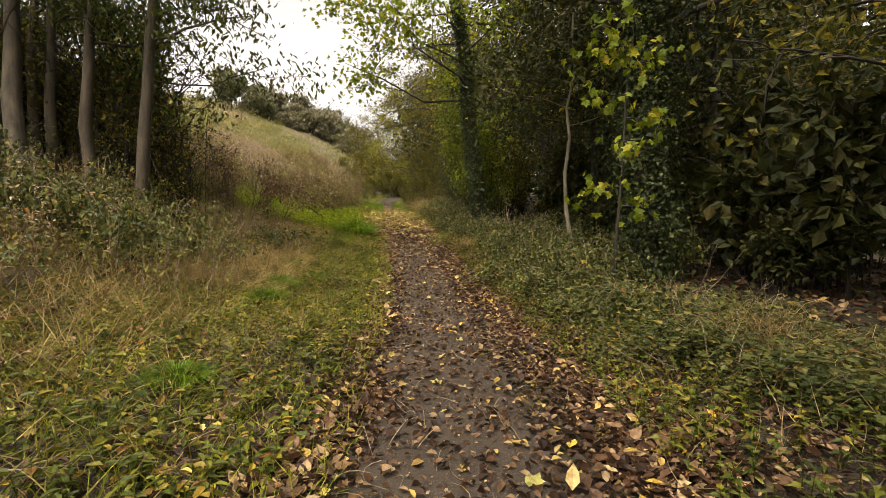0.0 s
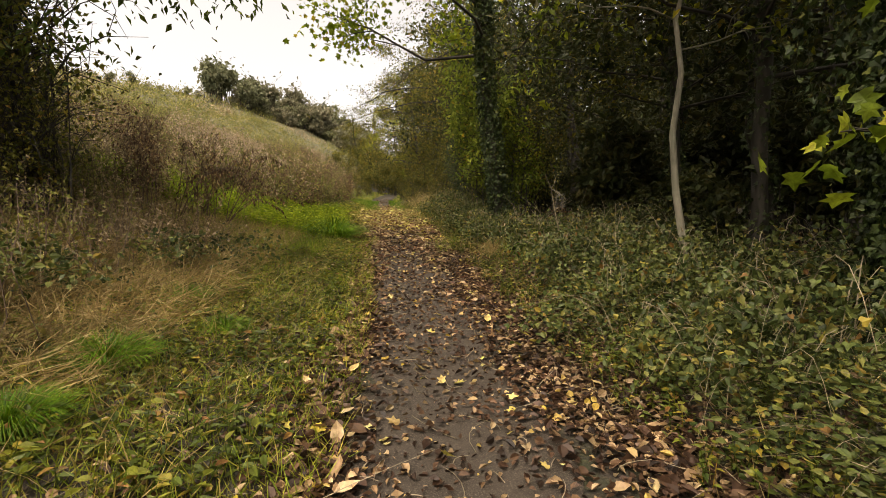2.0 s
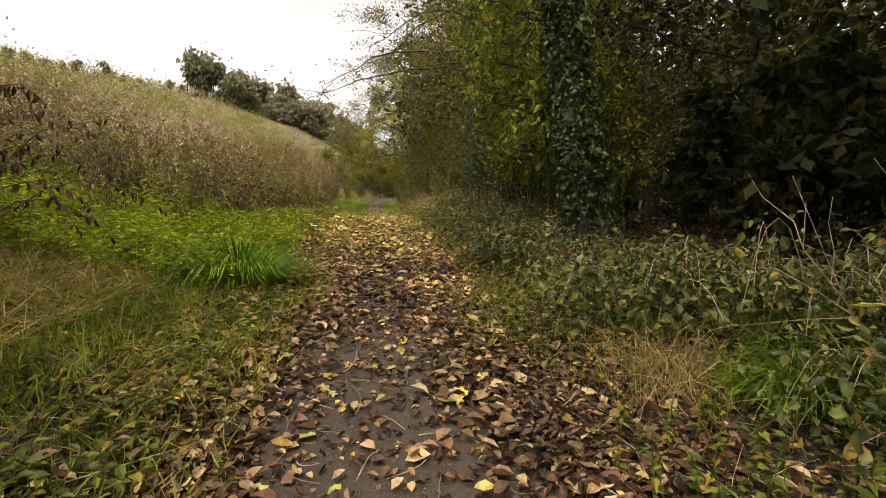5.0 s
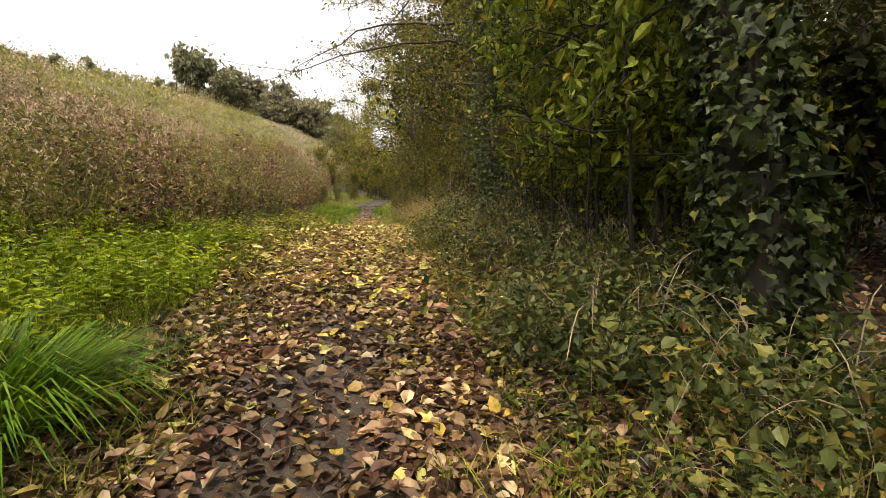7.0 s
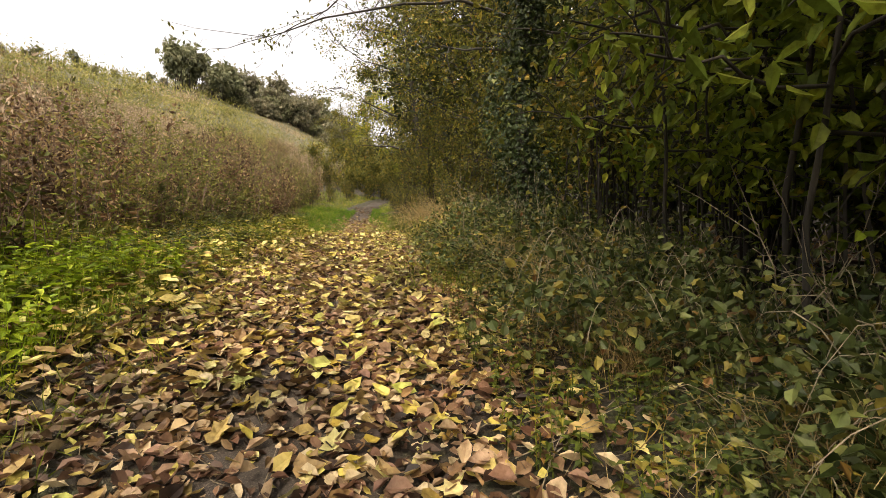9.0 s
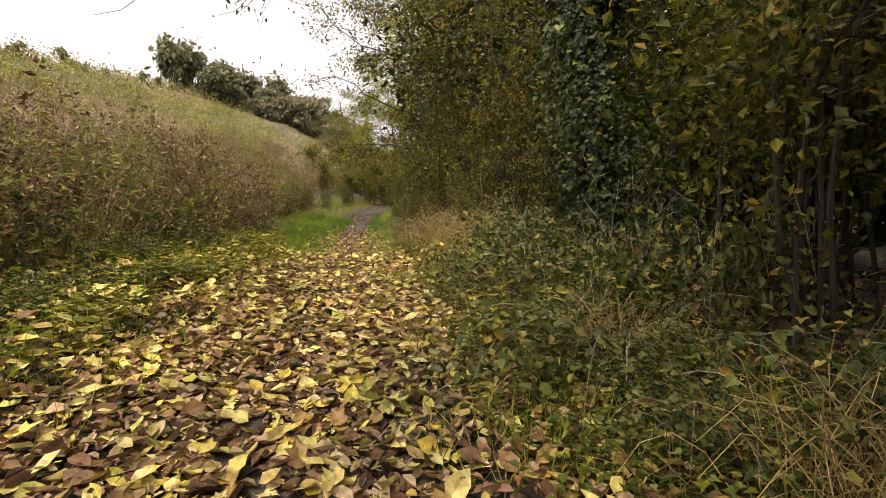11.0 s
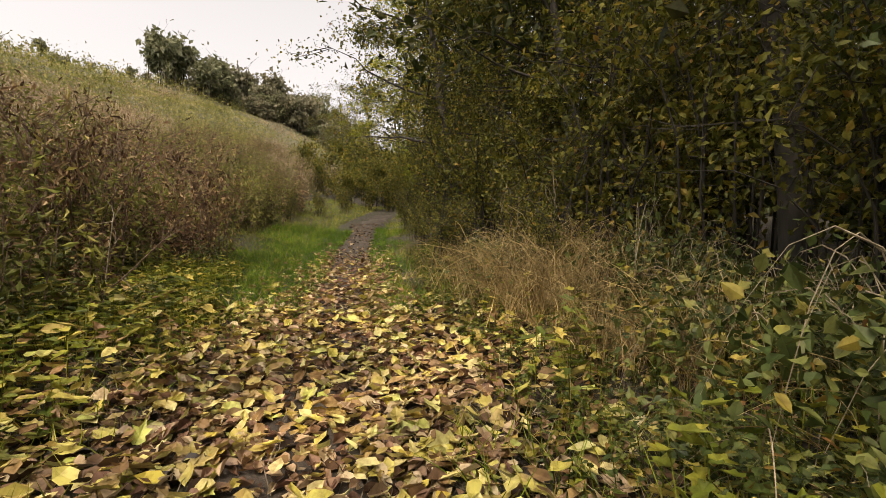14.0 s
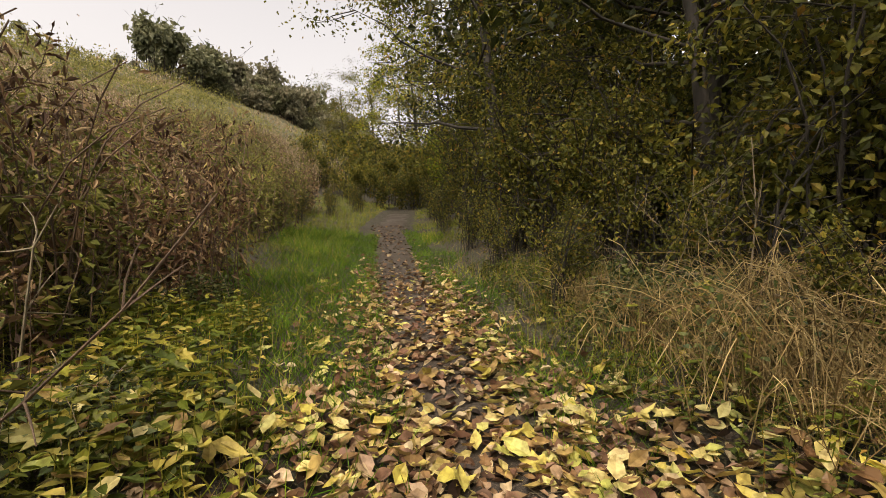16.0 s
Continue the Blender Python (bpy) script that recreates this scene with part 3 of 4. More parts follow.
def thicket(x, y, label, height, n_stem, spread_by, mat, leaf, leaf_n, leaf_size, group="", name="shrub", shape=LEAF_SMALL, low=0.15, r=0.016, far_off=False, slim=0.62, droop=0.4):
    """A many-stemmed bush: arching stems with side twigs, leaves from low down to the top."""
    t = thing(name, x, y, label, "shrub", group)
    p0 = np.concatenate([rng.normal(size=(n_stem, 2)) * 0.18 * spread_by, np.full((n_stem, 1), -0.1)], 1)
    az, u = rng.uniform(0, 2 * np.pi, n_stem), rng.uniform(0.45, 1.0, n_stem)
    p1 = p0 + np.stack([np.cos(az) * spread_by * rng.uniform(0.2, 1, n_stem), np.sin(az) * spread_by * rng.uniform(0.2, 1, n_stem), height * u], -1)
    bend = np.stack([-np.cos(az) * 0.1, -np.sin(az) * 0.1, 0 * az + 0.12], -1) * height
    if not far_off:
        for s in range(min(n_stem, 8)):
            part("stem", [stems(p0[s : s + 1], p1[s : s + 1], bend[s : s + 1], r, 0.005, 5, 4)], mat, t)
    bits = [stems(p0, p1, bend, r, 0.005, 3, 3) if far_off else stems(p0[8:], p1[8:], bend[8:], r, 0.005, 5, 4)]
    k = rng.integers(0, n_stem, n_stem * (2 if far_off else 5))
    w = rng.uniform(0.2, 0.95, len(k))[:, None]
    q0 = p0[k] + (p1 - p0)[k] * w + bend[k] * 4 * w * (1 - w)
    q1 = q0 + scatter_dirs(len(k), 0.2) * height * rng.uniform(0.1, 0.28, len(k))[:, None]
    bits.append(stems(q0, q1, rng.normal(size=(len(k), 3)) * 0.03 * height, r * 0.4, 0.003, 2, 3))
    rest("twiggery", bits, mat, t)
    w = rng.uniform(0, 1, (leaf_n, 1))
    share = rng.gamma(0.8, size=len(k))
    j = rng.choice(len(k), leaf_n, p=share / share.sum())
    at = q0[j] + (q1 - q0)[j] * w + rng.normal(size=(leaf_n, 3)) * 0.045 * height
    at[:, 2] = np.maximum(at[:, 2], low * height * rng.uniform(0, 1, leaf_n))
    ln = leaf_size * rng.uniform(0.6, 1.3, leaf_n)
    part("foliage", [leaves(shape, at, scatter_dirs(leaf_n, -droop), scatter_dirs(leaf_n, 1.0), ln, ln * slim)], leaf, t)
    return t


# Dark brushwood behind and between the grey trunks.
BRUSH = [thicket((-7.6, -9.0)[k], (10.6, 10.2)[k], "dark twiggy brushwood with small green leaves", 4.2, 44, 1.5, M_BARK_DARK, M_LEAF_OLIVE, 2400, 0.10, "brushwood on the bank", low=0.3, r=0.022) for k in range(2)]
for k, (x, y, s) in enumerate([(-8.2, 11.6, 1.1), (-9.8, 11.4, 1.2), (-10.5, 8.5, 1.1), (-8.9, 12.8, 1.3), (-11.5, 12.5, 1.2), (-11.0, 6.0, 1.0), (-6.9, 10.0, 0.75), (-6.0, 10.6, 0.7), (-7.4, 11.4, 1.25), (-9.2, 9.2, 1.2)]):
    again(BRUSH[k % 2], x, y, rng.uniform(0, 360), s)

# The wood: slim trunks under a closed canopy.
WOOD = []
for k in range(3):
    WOOD.append(tree((7.5, 10.5, 6.5)[k], (13.0, 20.0, 27.0)[k], "slim woodland tree with leaves tinted dark for deep shade", M_BARK_DARK, M_LEAF_WOOD_SHADED, 2400, 0.27, 0.65, "wood beside the path",
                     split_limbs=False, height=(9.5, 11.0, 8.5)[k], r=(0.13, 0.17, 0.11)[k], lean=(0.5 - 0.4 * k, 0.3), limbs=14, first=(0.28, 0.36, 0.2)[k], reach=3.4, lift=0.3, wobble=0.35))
# Those at negative y stand unseen behind the start, added to block light.
spots = [(6.2, 13.0), (5.0, 22.5), (4.6, 27.5), (4.4, 31.0), (1.6, 33.0), (3.2, 37.0), (0.9, 41.0), (-0.5, 46.0), (2.2, 50.0), (-1.5, 55.0), (4.6, -2.0), (9.0, 0.5), (6.0, -1.5), (4.5, -6.0), (10.5, 16.0),
         (9.0, 24.0), (8.0, 34.0), (6.5, 40.0), (5.0, 46.0), (14.5, 20.0), (13.0, 18.0), (11.5, 30.0), (5.0, 58.0), (0.5, 64.0), (2.6, -5.5), (-1.0, -11.0), (6.5, -7.0), (8.8, 15.5), (10.2, 18.0)]
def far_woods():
    """The depth of the wood, behind the trees that can be told apart; leaf colour carries the shade."""
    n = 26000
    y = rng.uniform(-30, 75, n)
    # Past y = -12 the leaves turn in behind the start, out of view.
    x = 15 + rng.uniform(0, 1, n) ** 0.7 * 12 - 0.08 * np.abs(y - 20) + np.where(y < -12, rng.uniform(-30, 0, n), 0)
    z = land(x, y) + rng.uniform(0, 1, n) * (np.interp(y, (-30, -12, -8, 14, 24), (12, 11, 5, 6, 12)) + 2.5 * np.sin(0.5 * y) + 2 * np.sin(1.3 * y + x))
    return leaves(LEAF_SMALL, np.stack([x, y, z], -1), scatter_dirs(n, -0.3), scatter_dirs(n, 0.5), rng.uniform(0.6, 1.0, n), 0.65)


tagged(new("far_woods", mesh_of("far_woods", [far_woods()], M_LEAF_WOOD_SHADED)), "depth of the wood behind the trees, shade in its colour", "woods", kind="stuff")
for k, (x, y) in enumerate(spots):
    again(WOOD[k % 3], x, y, rng.uniform(0, 360), rng.uniform(0.85, 1.2))
for k, (x, y) in enumerate([(0.6, 40.5), (2.6, 43.0), (-0.6, 50.5), (3.4, 35.5)]):
    again(WOOD[k % 2], x, y, rng.uniform(0, 360), 1.4)

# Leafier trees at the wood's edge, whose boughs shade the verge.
# The first takes the darkened wood leaf, so shade is in its colour.
EDGE = [tree((4.3, 5.9)[k], (13.0, 5.2)[k], "leafy tree at the edge of the wood", M_BARK_DARK, (M_LEAF_WOOD_SHADED, M_LEAF_OLIVE)[k], (7500, 3000)[k], 0.13, 0.42, "trees at the wood's edge",
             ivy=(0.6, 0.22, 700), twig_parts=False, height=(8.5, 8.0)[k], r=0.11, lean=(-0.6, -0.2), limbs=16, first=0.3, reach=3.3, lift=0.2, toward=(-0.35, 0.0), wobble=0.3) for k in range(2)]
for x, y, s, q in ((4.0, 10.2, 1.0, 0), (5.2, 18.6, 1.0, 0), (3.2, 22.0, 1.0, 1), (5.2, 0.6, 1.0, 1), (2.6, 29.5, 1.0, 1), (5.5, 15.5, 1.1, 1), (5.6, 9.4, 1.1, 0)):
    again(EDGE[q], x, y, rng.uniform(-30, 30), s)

# Trees that lean over the path further on.
ARCH = [tree((-1.6, -1.0)[k], (36.0, 44.0)[k], "olive autumn tree leaning over the footpath", M_BARK_DARK, (M_LEAF_OLIVE, M_LEAF_LIME)[k], 12000, 0.115, 0.27, "trees arching over the path",
             twig_parts=False, height=(9.5, 10.0)[k], r=0.16, lean=(-0.9, -0.4), limbs=18, first=0.22, reach=4.0, lift=0.35, toward=(-0.45, -0.1), wobble=0.3) for k in range(2)]
for x, y, s, q in ((-2.6, 52.0, 1.05, 0), (-4.2, 60.0, 1.1, 1), (-8.5, 66.0, 1.0, 0), (0.8, 31.5, 0.85, 0), (2.8, 34.5, 1.15, 0), (1.4, 39.5, 1.2, 0), (-6.0, 72.0, 1.2, 1), (-13.0, 74.0, 0.9, 0)):
    again(ARCH[q], x, y, rng.uniform(-25, 25), s)

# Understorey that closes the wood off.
UNDER = [thicket((6.5, 8.0)[k], (10.5, 17.5)[k], "dense understorey shrub, its leaves tinted dark for wood shade", 3.2, 14, 1.5, M_BARK_DARK, M_LEAF_WOOD_SHADED, 1250, 0.235, "woodland understorey", low=0.02) for k in range(2)]
for k in range(42):
    y = -5 + 1.2 * k + rng.uniform(-0.6, 0.6)
    d = rng.uniform(5.2, 7.5) if k % 2 else rng.uniform(7.5, 12)
    again(UNDER[k % 2], float(way_x(y)) + d, y, rng.uniform(0, 360), rng.uniform(0.8, 1.25))

for x, y, s in ((6.2, 5.0, 0.8), (7.4, 6.2, 0.9), (8.6, 5.2, 1.0), (5.6, 6.6, 0.65), (7.0, 8.2, 0.9), (9.6, 7.5, 1.0), (5.4, 8.0, 0.6), (6.4, 3.4, 0.7), (8.4, 9.5, 1.0)):
    again(UNDER[int(10 * x) % 2], x, y, rng.uniform(0, 360), s)
for k in range(18):
    y = -1 + 1.25 * k + rng.uniform(-0.4, 0.4)
    again(UNDER[k % 2], float(way_x(y)) + rng.uniform(3.9, 6.2), y, rng.uniform(0, 360), rng.uniform(0.3, 0.5))

# Hedge of leafy shrubs that stands along the path further on.
HEDGE = [thicket(*(((1.95, 18.0), (1.3, 29.5), (0.6, 34.5))[k]), ("leafy yellow-green hedgerow shrub", "tangled olive hawthorn shrub", "tangled olive-brown hawthorn shrub")[k] + " beside the footpath", (3.6, 3.8, 4.4)[k], 24, (1.25, 1.3, 1.6)[k],
                 M_BARK_DARK, (M_LEAF_SYC, M_LEAF_OLIVE, M_LEAF_OLIVE)[k], (2800, 4200, 4600)[k], (0.095, 0.085, 0.098)[k], "hedge along the path", low=0.03, shape=(LEAF_POINTED, LEAF_SMALL, LEAF_SMALL)[k]) for k in range(3)]
SMALL_BUSH = thicket(float(way_x(29.6)) + 1.5, 29.6, "small olive bush at the path's edge", 1.2, 14, 0.5, M_BARK_DARK, M_LEAF_OLIVE, 1700, 0.042, "small bushes beside the path", low=0.03, r=0.007)
FAR_BUSH = thicket(float(way_x(52.0)) - 1.8, 52.0, "green bush closing the end of the path", 4.2, 12, 1.7, M_BARK_DARK, M_LEAF_OLIVE, 2000, 0.15, "bushes at the end of the path", low=0.02, far_off=True)
for k, (d, y, s, q) in enumerate([(3.6, 19.6, 0.9, 0), (3.3, 21.5, 1.0, 1), (3.7, 25.5, 0.8, 1), (4.2, 27.3, 1.0, 2), (3.3, 31.5, 0.9, 1), (2.4, 33.0, 0.8, 2), (3.0, 36.5, 1.1, 1), (2.6, 39.5, 1.0, 2), (2.2, 42.5, 1.0, 0), (2.4, 45.5, 1.2, 1), (1.8, 49.0, 1.2, 1), (1.4, 53.0, 1.3, 2), (0.8, 58.0, 1.4, 1), (-0.2, 63.0, 1.6, 2), (-2.5, 68.0, 1.8, 1), (-4.5, 60.0, 1.3, 1), (-6.5, 66.0, 1.5, 1), (-3.6, 51.0, 0.8, 1), (0.4, 51.5, 1.1, 2), (-1.0, 53.5, 1.2, 1), (-5.5, 53.0, 0.9, 2), (-2.5, 56.0, 1.4, 2), (0.8, 56.5, 1.4, 1), (-7.5, 57.0, 1.1, 1), (-4.8, 58.5, 1.5, 1), (4.4, 18.9, 0.9, 2), (4.7, 24.5, 1.1, 0), (4.2, 29.0, 1.1, 2), (4.6, 34.0, 1.2, 1)]):
    again(HEDGE[q] if y < 48 else FAR_BUSH, float(way_x(y)) + d, y, rng.uniform(0, 360), s, sink=0.5 if y > 48 else 0.0)

for d, y, s in ((0.1, 49.5, 0.8), (-1.3, 48.5, 0.75), (1.4, 48.0, 0.8), (-2.6, 48.0, 0.7), (0.6, 51.0, 1.0), (-0.8, 52.0, 1.0)):
    again(FAR_BUSH, float(way_x(y)) + d, y, rng.uniform(0, 360), s, sink=0.3)

for d, y, s in ((1.9, 30.6, 1.0), (1.45, 31.8, 0.9), (2.0, 32.8, 1.2), (1.5, 34.0, 1.0), (1.9, 35.4, 1.2), (1.3, 36.8, 1.1), (2.6, 29.2, 1.2), (2.9, 30.8, 1.5), (1.6, 39.0, 1.3), (1.4, 41.5, 1.4), (-2.6, 38.0, 0.9), (-2.2, 41.0, 1.0), (-1.8, 44.5, 1.2), (2.4, 27.6, 0.9), (2.3, 33.9, 1.4), (2.1, 38.0, 1.5), (2.5, 31.5, 1.9), (2.3, 33.2, 2.2), (3.2, 29.4, 2.0), (3.1, 33.0, 2.4), (2.3, 35.2, 2.3), (2.3, 37.5, 2.6), (3.7, 27.8, 1.8), (4.0, 30.6, 2.3), (2.4, 40.0, 2.6)):
    again(SMALL_BUSH, float(way_x(y)) + d, y, rng.uniform(0, 360), s)

# ---- brambles along the verges ----


def bramble(x, y, label, height, wide, n_cane, leaf_n, leaf, group, size=0.075, shape=LEAF_POINTED):
    t = thing("bramble", x, y, label, "bush", group)
    az = rng.uniform(0, 2 * np.pi, n_cane)
    p0 = np.stack([np.cos(az), np.sin(az), 0 * az], -1) * rng.uniform(0, 0.5, (n_cane, 1)) * wide
    p0[:, 2] = -0.05
    az2 = az + rng.normal(size=n_cane)
    p1 = p0 + np.stack([np.cos(az2) * wide, np.sin(az2) * wide, height * rng.uniform(0.0, 0.8, n_cane)], -1) * rng.uniform(0.5, 1.0, (n_cane, 1))
    bend = np.stack([0 * az, 0 * az, height * rng.uniform(0.4, 0.9, n_cane)], -1)
    for s in range(9):
        part("cane", [stems(p0[s : s + 1], p1[s : s + 1], bend[s : s + 1], 0.0045, 0.002, 7, 4)], M_TWIG, t, "thin arching dry cane")
    rest("undergrowth", [stems(p0[9:], p1[9:], bend[9:], 0.0032, 0.0015, 6, 3)], M_TWIG, t)
    k, w = rng.integers(0, n_cane, leaf_n), rng.uniform(0.15, 1.0, (leaf_n, 1))
    at = p0[k] + (p1 - p0)[k] * w + bend[k] * 4 * w * (1 - w)
    at = at + rng.normal(size=(leaf_n, 3)) * np.array([0.12, 0.12, 0.07])
    at[:, 2] = np.maximum(at[:, 2] * rng.uniform(0.55, 1.0, leaf_n), 0.02)
    at[:, :2] *= np.minimum(1, 1.2 * wide / np.hypot(at[:, 0], at[:, 1]))[:, None]
    ln = size * rng.uniform(0.6, 1.35, leaf_n)
    part("foliage", [leaves(shape, at, scatter_dirs(leaf_n, -0.2), scatter_dirs(leaf_n, 1.6), ln, ln * 0.75)], leaf, t)
    return t


BR = [
    bramble(1.9, 10.2, "dense mound of green bramble leaves", 0.75, 0.8, 24, 1350, M_BRAMBLE, "brambles along the path", 0.06),
    bramble(2.3, 5.0, "low sprawling bramble with dry bare canes", 0.5, 0.9, 30, 1200, M_BRAMBLE, "brambles along the path", 0.06),
    bramble(0.9, 17.2, "grey-green bramble and ivy tangle", 0.7, 0.75, 26, 1500, M_BRAMBLE, "brambles along the path", 0.055, LEAF_IVY),
]
for k in range(42):
    y = 2.6 + 0.66 * k + rng.uniform(-0.3, 0.3)
    q = int(rng.integers(0, 3))
    far = rng.uniform(0, 1)
    d = 1.75 + 1.5 * far + (0.25 if y < 6 else 0) - (0.15 if 8 < y < 20 else 0)
    again(BR[q], float(way_x(y)) + d, y, rng.uniform(0, 360), rng.uniform(0.75, 1.1), tall=(0.8 + 0.55 * far) * (0.5 if y < 6.5 else 1.0))
for x, y, s in ((2.5, 8.6, 1.0), (3.2, 9.4, 1.1), (2.6, 10.6, 1.0), (3.5, 10.8, 1.2), (3.0, 11.8, 1.1), (3.8, 8.2, 1.1), (2.4, 12.8, 0.9), (3.3, 13.2, 1.1)):
    again(BR[0], x, y, rng.uniform(0, 360), s, tall=1.0)
for k in range(11):
    y = 0.9 + 0.5 * k + rng.uniform(-0.2, 0.2)
    again(BR[1], float(way_x(y)) + rng.uniform(1.75, 4.2), y, rng.uniform(0, 360), rng.uniform(0.7, 1.0), tall=rng.uniform(0.35, 0.6))
for k in range(4):
    y = 2.0 + 3.0 * k + rng.uniform(-0.3, 0.3)
    again(BR[1], float(way_x(y)) - rng.uniform(3.2, 6.0), y, rng.uniform(0, 360), rng.uniform(0.8, 1.2))
for k in range(22):
    x, y = rng.uniform(-9.5, -4.3), rng.uniform(6.2, 9.2)
    again(BR[k % 2], x, y, rng.uniform(0, 360), rng.uniform(0.9, 1.2), tall=rng.uniform(1.0, 1.5))

for k in range(12):
    y = 14.0 + 0.9 * k + rng.uniform(-0.3, 0.3)
    again(BR[2], float(way_x(y)) + rng.uniform(1.75, 2.0), y, rng.uniform(0, 360), rng.uniform(0.65, 0.8), tall=0.7)
for k in range(16):
    y = 21.0 + 0.65 * k + rng.uniform(-0.3, 0.3)
    again(BR[0 if k % 3 else 2], float(way_x(y)) - rng.uniform(1.75, 3.5) - (0.5 if y > 27 else 0), y, rng.uniform(0, 360), rng.uniform(0.6, 0.85), tall=rng.uniform(0.5, 0.9))

# ---- grasses, weeds and low plants ----


def stuff(name, pieces, material, label, category):
    ob = new(name, mesh_of(name, pieces, material))
    return tagged(ob, label, category, kind="stuff")


def blades(x, y, tall, wide, lay=0.45, lift=0.0):
    n = len(x)
    tall = np.broadcast_to(tall, n) * rng.uniform(0.5, 1.2, n)
    along = np.stack([rng.normal(size=n) * lay, rng.normal(size=n) * lay, np.ones(n)], -1)
    return leaves(BLADE, on_land(x, y, lift), along, scatter_dirs(n) * np.array([1, 1, 0.1]), tall, wide)


# Verge grass: sparse and rough at first, thicker and greener by the bend.
x1, y1 = spread(46000, 0.6, 16, -3.6, -0.62)
keep = rng.uniform(0, 1, len(x1)) < np.clip(0.6 + 0.5 * np.sin(1.3 * x1 + 0.9 * y1) * np.sin(0.7 * y1 - 1.1 * x1) + 0.03 * y1, 0.06, 1) * np.interp(y1, (4, 9), (0.55, 1.0))
x2, y2 = spread(16000, 6, 48, 0.7, 2.4)
keep2 = (y2 > 9) & (np.sin(1.9 * y2 + x2) + np.sin(0.83 * y2 + 2) > 0.35)
x2, y2 = x2[keep2], y2[keep2]
x3, y3 = spread(22000, 16, 52, -4.5, -0.9)
stuff("verge_grass", [blades(x1[keep], y1[keep], 0.19, 0.0075, 0.7), blades(x2, y2, 0.3, 0.007, 0.6), blades(x3, y3, 0.22, 0.008, 0.7)], M_GRASS, "rough green and yellowing verge grass", "grass")
x1, y1 = spread(19000, 12.2, 20.5, -7.6, -1.6)
x2, y2 = spread(17000, 25.6, 37, -2.6, -0.36)
keep = x2 - way_x(y2) > -1.6 - 0.45 * np.sin(1.1 * y2) - 0.25 * np.sin(3.7 * y2) - 0.6 * rng.uniform(0, 1, len(x2)) ** 2 - 0.08 * (y2 - 26)
keep &= rng.uniform(25.4, 28.5, len(y2)) < y2
x2, y2 = x2[keep], y2[keep]
x3, y3 = spread(9000, 25.8, 38, 0.36, 1.5)
keep = (x3 - way_x(y3) < 1.0 + 0.3 * np.sin(2.3 * y3)) & (rng.uniform(25.6, 28, len(y3)) < y3)
x3, y3 = x3[keep], y3[keep]
stuff("lush_grass", [blades(x1, y1, 0.28, 0.009, 0.5)], M_GRASS_LUSH, "lush bright green grass beside the path", "grass")
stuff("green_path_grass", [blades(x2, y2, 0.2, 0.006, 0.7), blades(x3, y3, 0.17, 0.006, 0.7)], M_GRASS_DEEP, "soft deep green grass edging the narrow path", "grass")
x1, y1 = spread(13000, 0.6, 15, -6.5, -1.3)
x2, y2 = spread(6000, 0.5, 34, 1.0, 3.6)
x3, y3 = spread(12000, 3, 16, -9, -2.6)
x4, y4 = spread(20000, 6.5, 15.0, -7.2, -2.3)
stuff("dead_grass", [blades(x1, y1, 0.3, 0.006, 1.4, 0.02), blades(x2, y2, 0.3, 0.005, 1.0, 0.03), blades(x3, y3, 0.5, 0.007, 0.8), blades(x4, y4, 0.36, 0.008, 2.6, 0.08)], M_STRAW, "dry straw-coloured dead grass lying over", "grass")


def tussock(x, y, label, n, tall, wide, mat, lay, girth, name="grass_tussock"):
    t = thing(name, x, y, label, "grass")
    az, q = rng.uniform(0, 2 * np.pi, n), rng.uniform(0, 1, n) ** 0.7
    at = np.stack([np.cos(az) * q * girth, np.sin(az) * q * girth, 0 * az - 0.02], -1)
    along = np.stack([np.cos(az) * q * lay, np.sin(az) * q * lay, np.ones(n)], -1) + rng.normal(size=(n, 3)) * 0.12
    face = np.stack([np.cos(az), np.sin(az), 0 * az - 0.2], -1)
    rest("blade_tuft", [leaves(BLADE_ARCHED, at, along, face, tall * rng.uniform(0.6, 1.15, n), wide)], mat, t)
    return t


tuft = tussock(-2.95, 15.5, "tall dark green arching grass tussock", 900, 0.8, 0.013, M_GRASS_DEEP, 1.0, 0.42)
for x, y, s in ((-1.95, 3.3, 0.32), (-2.5, 6.4, 0.4), (-2.7, 7.4, 0.45), (-3.4, 2.3, 0.4), (1.25, 12.3, 0.5), (1.6, 12.9, 0.55), (1.0, 13.4, 0.4), (-3.1, 9.2, 0.35), (-2.3, 8.4, 0.3)):
    again(tuft, x, y, rng.uniform(0, 360), s)


def straw_clump(x, y, label, n, tall, girth):
    """Dead grass: thin stalks that rise, bow over and fall every way."""
    t = thing("dry_grass_clump", x, y, label, "grass")
    p0 = np.concatenate([rng.normal(size=(n, 2)) * girth * 0.5, np.full((n, 1), -0.02)], 1)
    out = np.concatenate([rng.normal(size=(n, 2)) * 0.55, rng.uniform(0.1, 0.9, (n, 1))], 1)
    p1 = p0 + out * tall * rng.uniform(0.4, 1.0, (n, 1))
    bend = np.concatenate([rng.normal(size=(n, 2)) * 0.06, rng.uniform(0.05, 0.4, (n, 1))], 1) * tall
    for s in range(8):
        part("stalk", [stems(p0[s : s + 1], p1[s : s + 1], bend[s : s + 1], 0.005, 0.002, 5, 4)], M_STRAW, t)
    rest("stalk_tuft", [stems(p0[8:], p1[8:], bend[8:], 0.0035, 0.0015, 4, 3)], M_STRAW, t)
    return t


